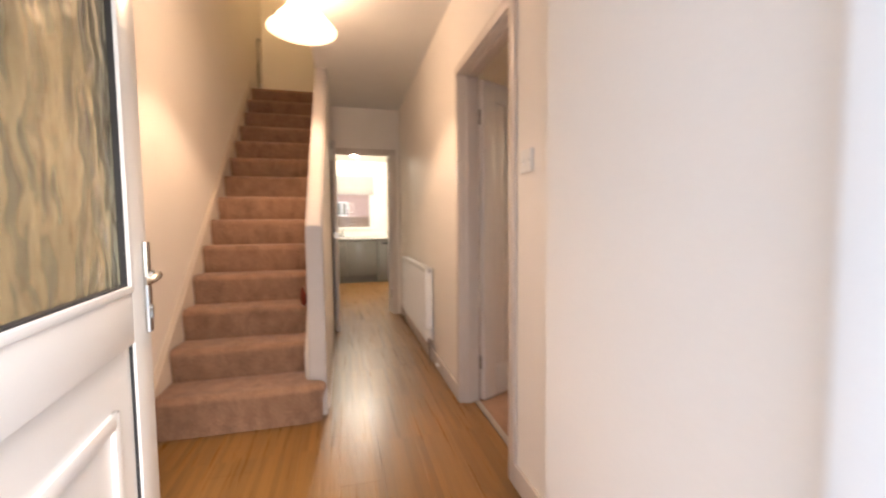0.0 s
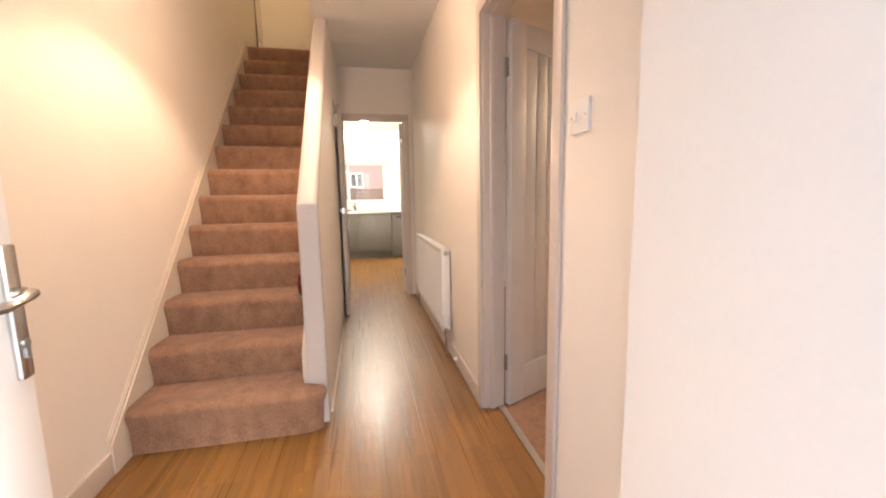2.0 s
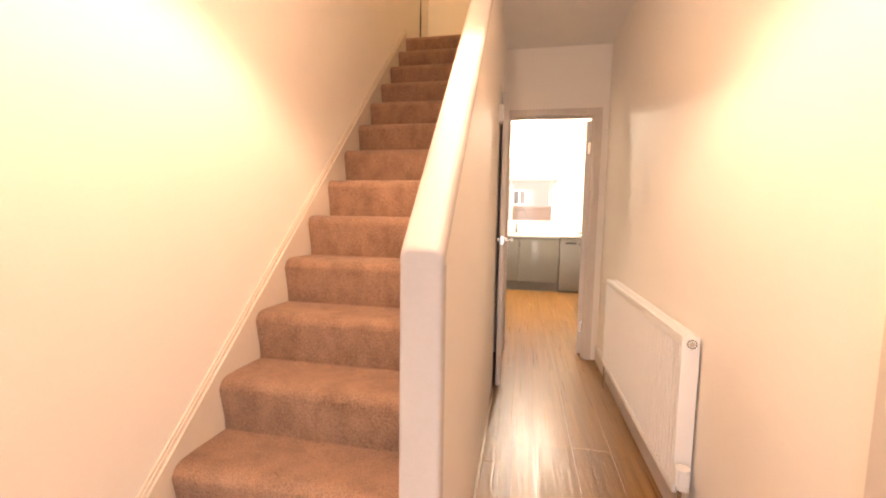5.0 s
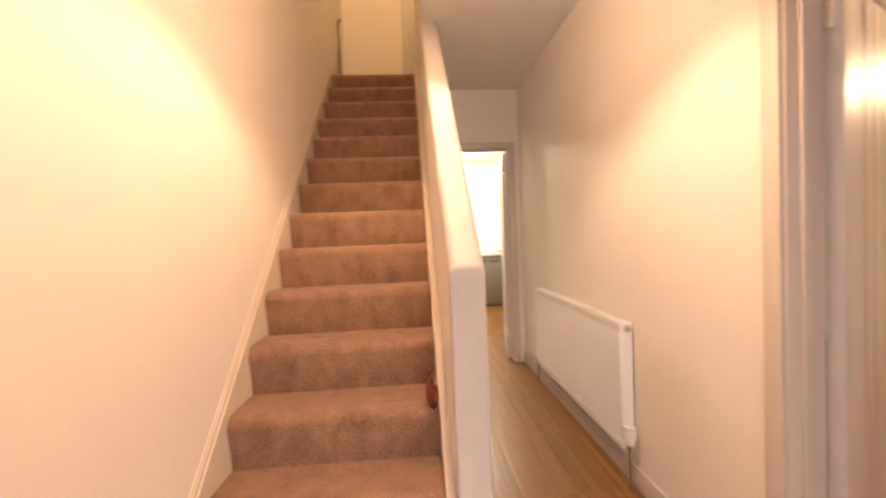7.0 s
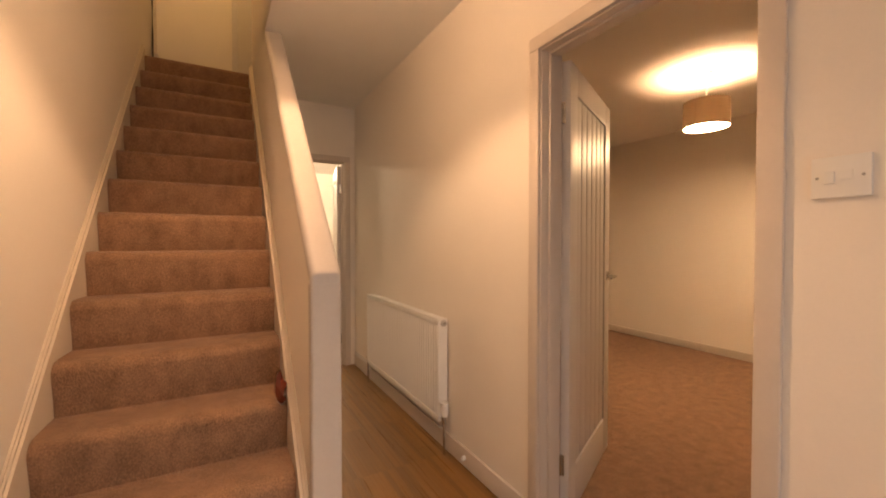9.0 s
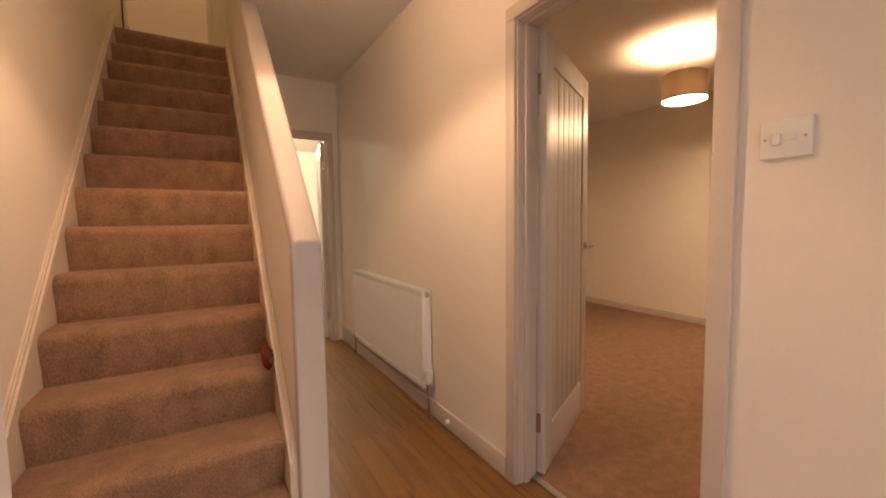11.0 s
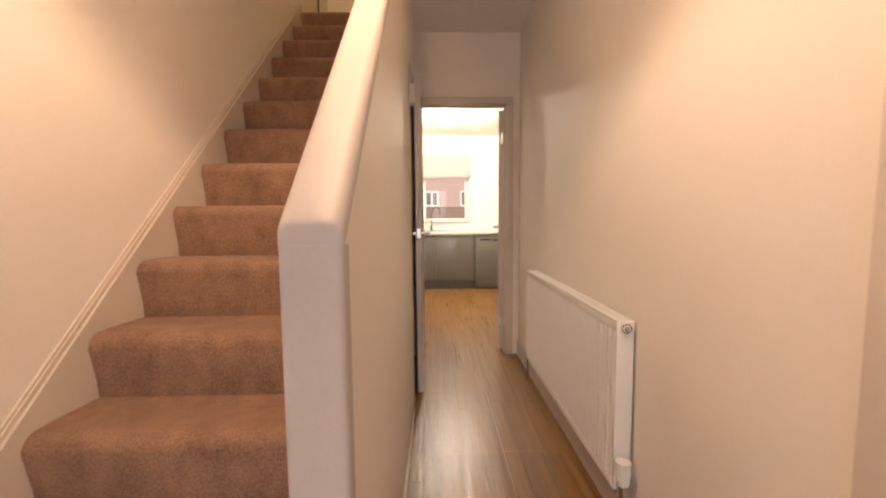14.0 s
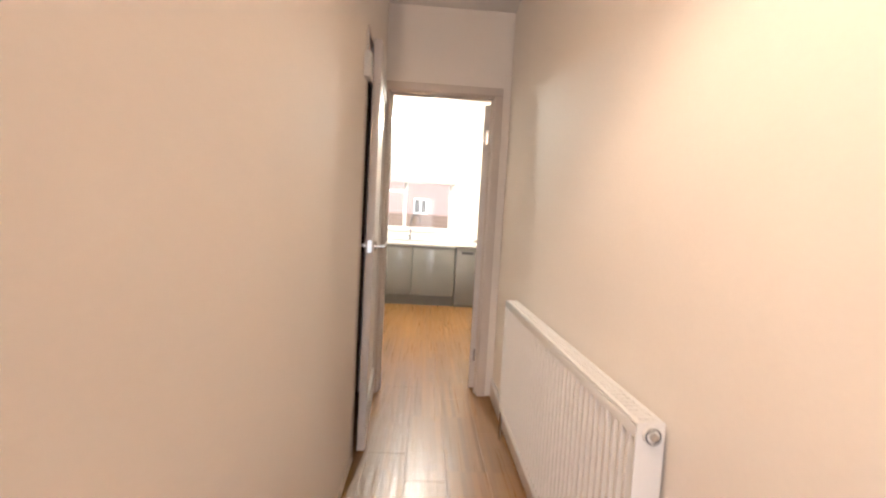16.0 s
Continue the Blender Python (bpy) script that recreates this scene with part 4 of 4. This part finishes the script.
base_unit(-0.97, -0.37, "grey gloss base unit under the worktop")
base_unit(-0.37, 0.23, "grey gloss base unit beside the sink")
base_unit(0.23, 0.833, "grey gloss base unit beside the dishwasher")
base_unit(1.45, 2.05, "grey gloss base unit under the worktop")
dw = thing("dishwasher", (0.847, 7.964, 0), "freestanding brushed steel dishwasher with dark controls", "dishwasher")
boxes("case", [(0.842, 1.432, 7.974, YEND - 0.002, 0.03, 0.855)], PLINTH, dw)
boxes("front", [(0.845, 1.429, 7.954, 7.973, 0.035, 0.80)], DARK_STEEL, dw, bevel=0.003)
boxes("control_panel", [(0.845, 1.429, 7.952, 7.973, 0.803, 0.85)], DARK_STEEL, dw, bevel=0.003)
boxes("display", [(0.917, 1.077, 7.945, 7.9525, 0.755, 0.785)], GASKET, dw)
boxes("display", [(1.117, 1.277, 7.945, 7.9525, 0.745, 0.775)], GASKET, dw)
boxes("foot_plinth", [(0.847, 1.427, 7.984, 8.004, 0, 0.03)], PLINTH, dw)
wt = tagged(boxes("worktop", [(-0.97, 2.05, 7.934, YEND - 0.001, 0.859, 0.897)], WORKTOP, bevel=0.004), "white worktop running below the window", "worktop")
tagged(boxes("upstand", [(-0.97, 2.05, YEND - 0.018, YEND - 0.0005, 0.898, 0.99)], WORKTOP, bevel=0.002), "white upstand behind the worktop", "upstand")
sink = thing("sink", (0.3, 8.214, 0.897), "brushed steel inset sink with a drainer", "sink")
boxes("rim", [(-0.1, 0.65, 8.064, 8.444, 0.8972, 0.903)], STEEL, sink, bevel=0.002)
boxes("drainer_rib", [(0.24 + 0.05 * k, 0.252 + 0.05 * k, 8.124, 8.384, 0.9028, 0.9055) for k in range(8)], STEEL, sink)
tap = thing("mixer_tap", (0.17, 8.394, 0.903), "tall curved dark nickel mixer tap", "tap")
bm = bmesh.new()
tube(bm, (0.17, 8.394, 0.9032), (0.17, 8.394, 0.955), 0.024, 18, 0.02)
bent(bm, [(0.17, 8.394, 0.95), (0.17, 8.394, 1.20), (0.185, 8.384, 1.25), (0.23, 8.364, 1.285), (0.28, 8.344, 1.265), (0.305, 8.334, 1.20), (0.307, 8.334, 1.16)], 0.012)
part("spout", bm, NICKEL, tap, smooth=True)
bm = bmesh.new()
bent(bm, [(0.17, 8.374, 0.945), (0.15, 8.349, 0.965), (0.11, 8.334, 0.985)], 0.007)
part("lever", bm, NICKEL, tap, smooth=True)


def window():
    w = structure(thing("window_1", (WX0, YEND, WZ0)), "white plastic kitchen window looking onto the garden", "window")
    y0, y1 = YEND + 0.13, YEND + 0.19
    f = 0.05
    for s in ((WX0, WX1, WZ0 + 0.001, WZ0 + f), (WX0, WX1, WZ1 - f, WZ1 - 0.001)):
        boxes("window_frame", [(s[0], s[1], y0, y1, s[2], s[3])], UPVC, w, bevel=0.004)
    for x in (WX0 + 0.001, 0.03, WX1 - f - 0.001):
        boxes("window_frame", [(x, x + f, y0, y1, WZ0 + f, WZ1 - f)], UPVC, w, bevel=0.004)
    boxes("transom", [(WX0 + f, 0.03, y0, y1, 1.62, 1.66)], UPVC, w, bevel=0.004)
    for x0, x1 in ((WX0 + f, 0.03), (0.08, WX1 - f)):
        g = boxes("pane", [(x0, x1, y0 + 0.026, y0 + 0.034, WZ0 + f, WZ1 - f)], CLEAR, w)
        g.visible_shadow = False
    boxes("window_sill", [(WX0 - 0.0, WX1, YEND - 0.03, y0, WZ0 - 0.02, WZ0 + 0.0008)], TRIM, w, bevel=0.004)


window()
bl = thing("roman_blind", (0.2, YEND, 2.14), "grey fabric roman blind, half raised over the window", "blind")
for k in range(3):
    boxes("fold", [(WX0 - 0.05, 0.825, YEND - 0.03 - 0.008 * k, YEND - 0.022 - 0.008 * k, 1.755 + 0.012 * k, 2.14 - 0.11 * k)], BLIND, bl, bevel=0.003)
boxes("head_rail", [(WX0 - 0.05, 0.825, YEND - 0.021, YEND - 0.001, 2.105, 2.147)], PLASTIC, bl)

# ---- outside ----
ground = structure(boxes("ground", [(-150, 150, -150, 200, -0.4, -0.12)], GROUND), "grey ground outside the house", "ground")
step_out = structure(boxes("pavement", [(-2.0, 2.6, -2.2, 0.21, -0.119, -0.02)], MORTAR, bevel=0.01), "pale concrete doorstep", "pavement")
fence = thing("garden_fence", (0, 14, -0.12), "brown timber fence of horizontal boards", "fence")
for k in range(7):
    boxes("post", [(-6.0 + 2.0 * k, -5.91 + 2.0 * k, 14.03, 14.12, -0.12, 1.42)], FENCE, fence)
slat = boxes("slat", [(-6.0, 6.3, 14.0, 14.025, -0.06, 0.05)], FENCE, fence)
for k in range(1, 12):
    c = slat.copy()
    scene.collection.objects.link(c)
    c.matrix_basis = slat.matrix_basis @ Matrix.Translation((0, 0, 0.124 * k))
house = thing("brick_house", (1, 24, -0.12), "red brick house with white windows, across the garden", "house")
boxes("wall", [(-7, 9, 24, 30, -0.12, 5.6)], BRICK, house)
bm = bmesh.new()
prism(bm, [(23.7, 5.5), (27.0, 8.2), (30.3, 5.5)], "x", -7.3, 9.3)
part("roof", bm, SLATE, house)
for x in (-3.4, 0.09, 2.03, 5.6):
    for z in (1.68, 3.9):
        fw = boxes("window", [(x - 0.36, x + 0.36, 23.90, 23.94, z, z + 0.82)], UPVC, house)
        boxes("pane", [(x - 0.30, x - 0.04, 23.88, 23.898, z + 0.07, z + 0.75)], UNIT, fw)
        boxes("pane", [(x + 0.04, x + 0.30, 23.88, 23.898, z + 0.07, z + 0.75)], UNIT, fw)

# ---- pieces last: floor boards, house bricks ----
hall_floor = bpy.data.objects["floor"]
kit_floor = bpy.data.objects["floor_kitchen"]
PW, PL = 0.192, 1.285


def board_mesh(w, l):
    b = bmesh.new()
    box(b, 0.0002, w - 0.0002, 0.0002, l - 0.0002, -0.0119, 0.0)
    top = [e for e in b.edges if all(v.co.z > -0.001 for v in e.verts)]
    bmesh.ops.bevel(b, geom=top, offset=0.0005, segments=1, affect="EDGES")
    me = bpy.data.meshes.new("floor_board")
    b.to_mesh(me)
    b.free()
    me.materials.append(LAMINATE)
    return me


meshes = {}


def lay(parent, x0, x1, y0, y1, shift):
    k = 0
    x = x0
    while x < x1 - 0.005:
        w = min(PW, x1 - x)
        y = y0 - [0, 0.43, 0.86, 0.21, 0.64, 1.07][k % 6] - shift
        while y < y1 - 0.005:
            a, b = max(y, y0), min(y + PL, y1)
            if b - a > 0.01:
                key = (round(w, 3), round(b - a, 3))
                if key not in meshes:
                    meshes[key] = board_mesh(*key)
                o = new("floor_board", meshes[key])
                o.parent = parent
                o.matrix_parent_inverse = parent.matrix_world.inverted()
                o.matrix_basis = pose(x, a, 0)
            y += PL
        x += w
        k += 1


lay(hall_floor, XL, LX0 - 0.01, YF, YK2, 0.1)
lay(kit_floor, KL, KR, YK2, YEND, 0.35)
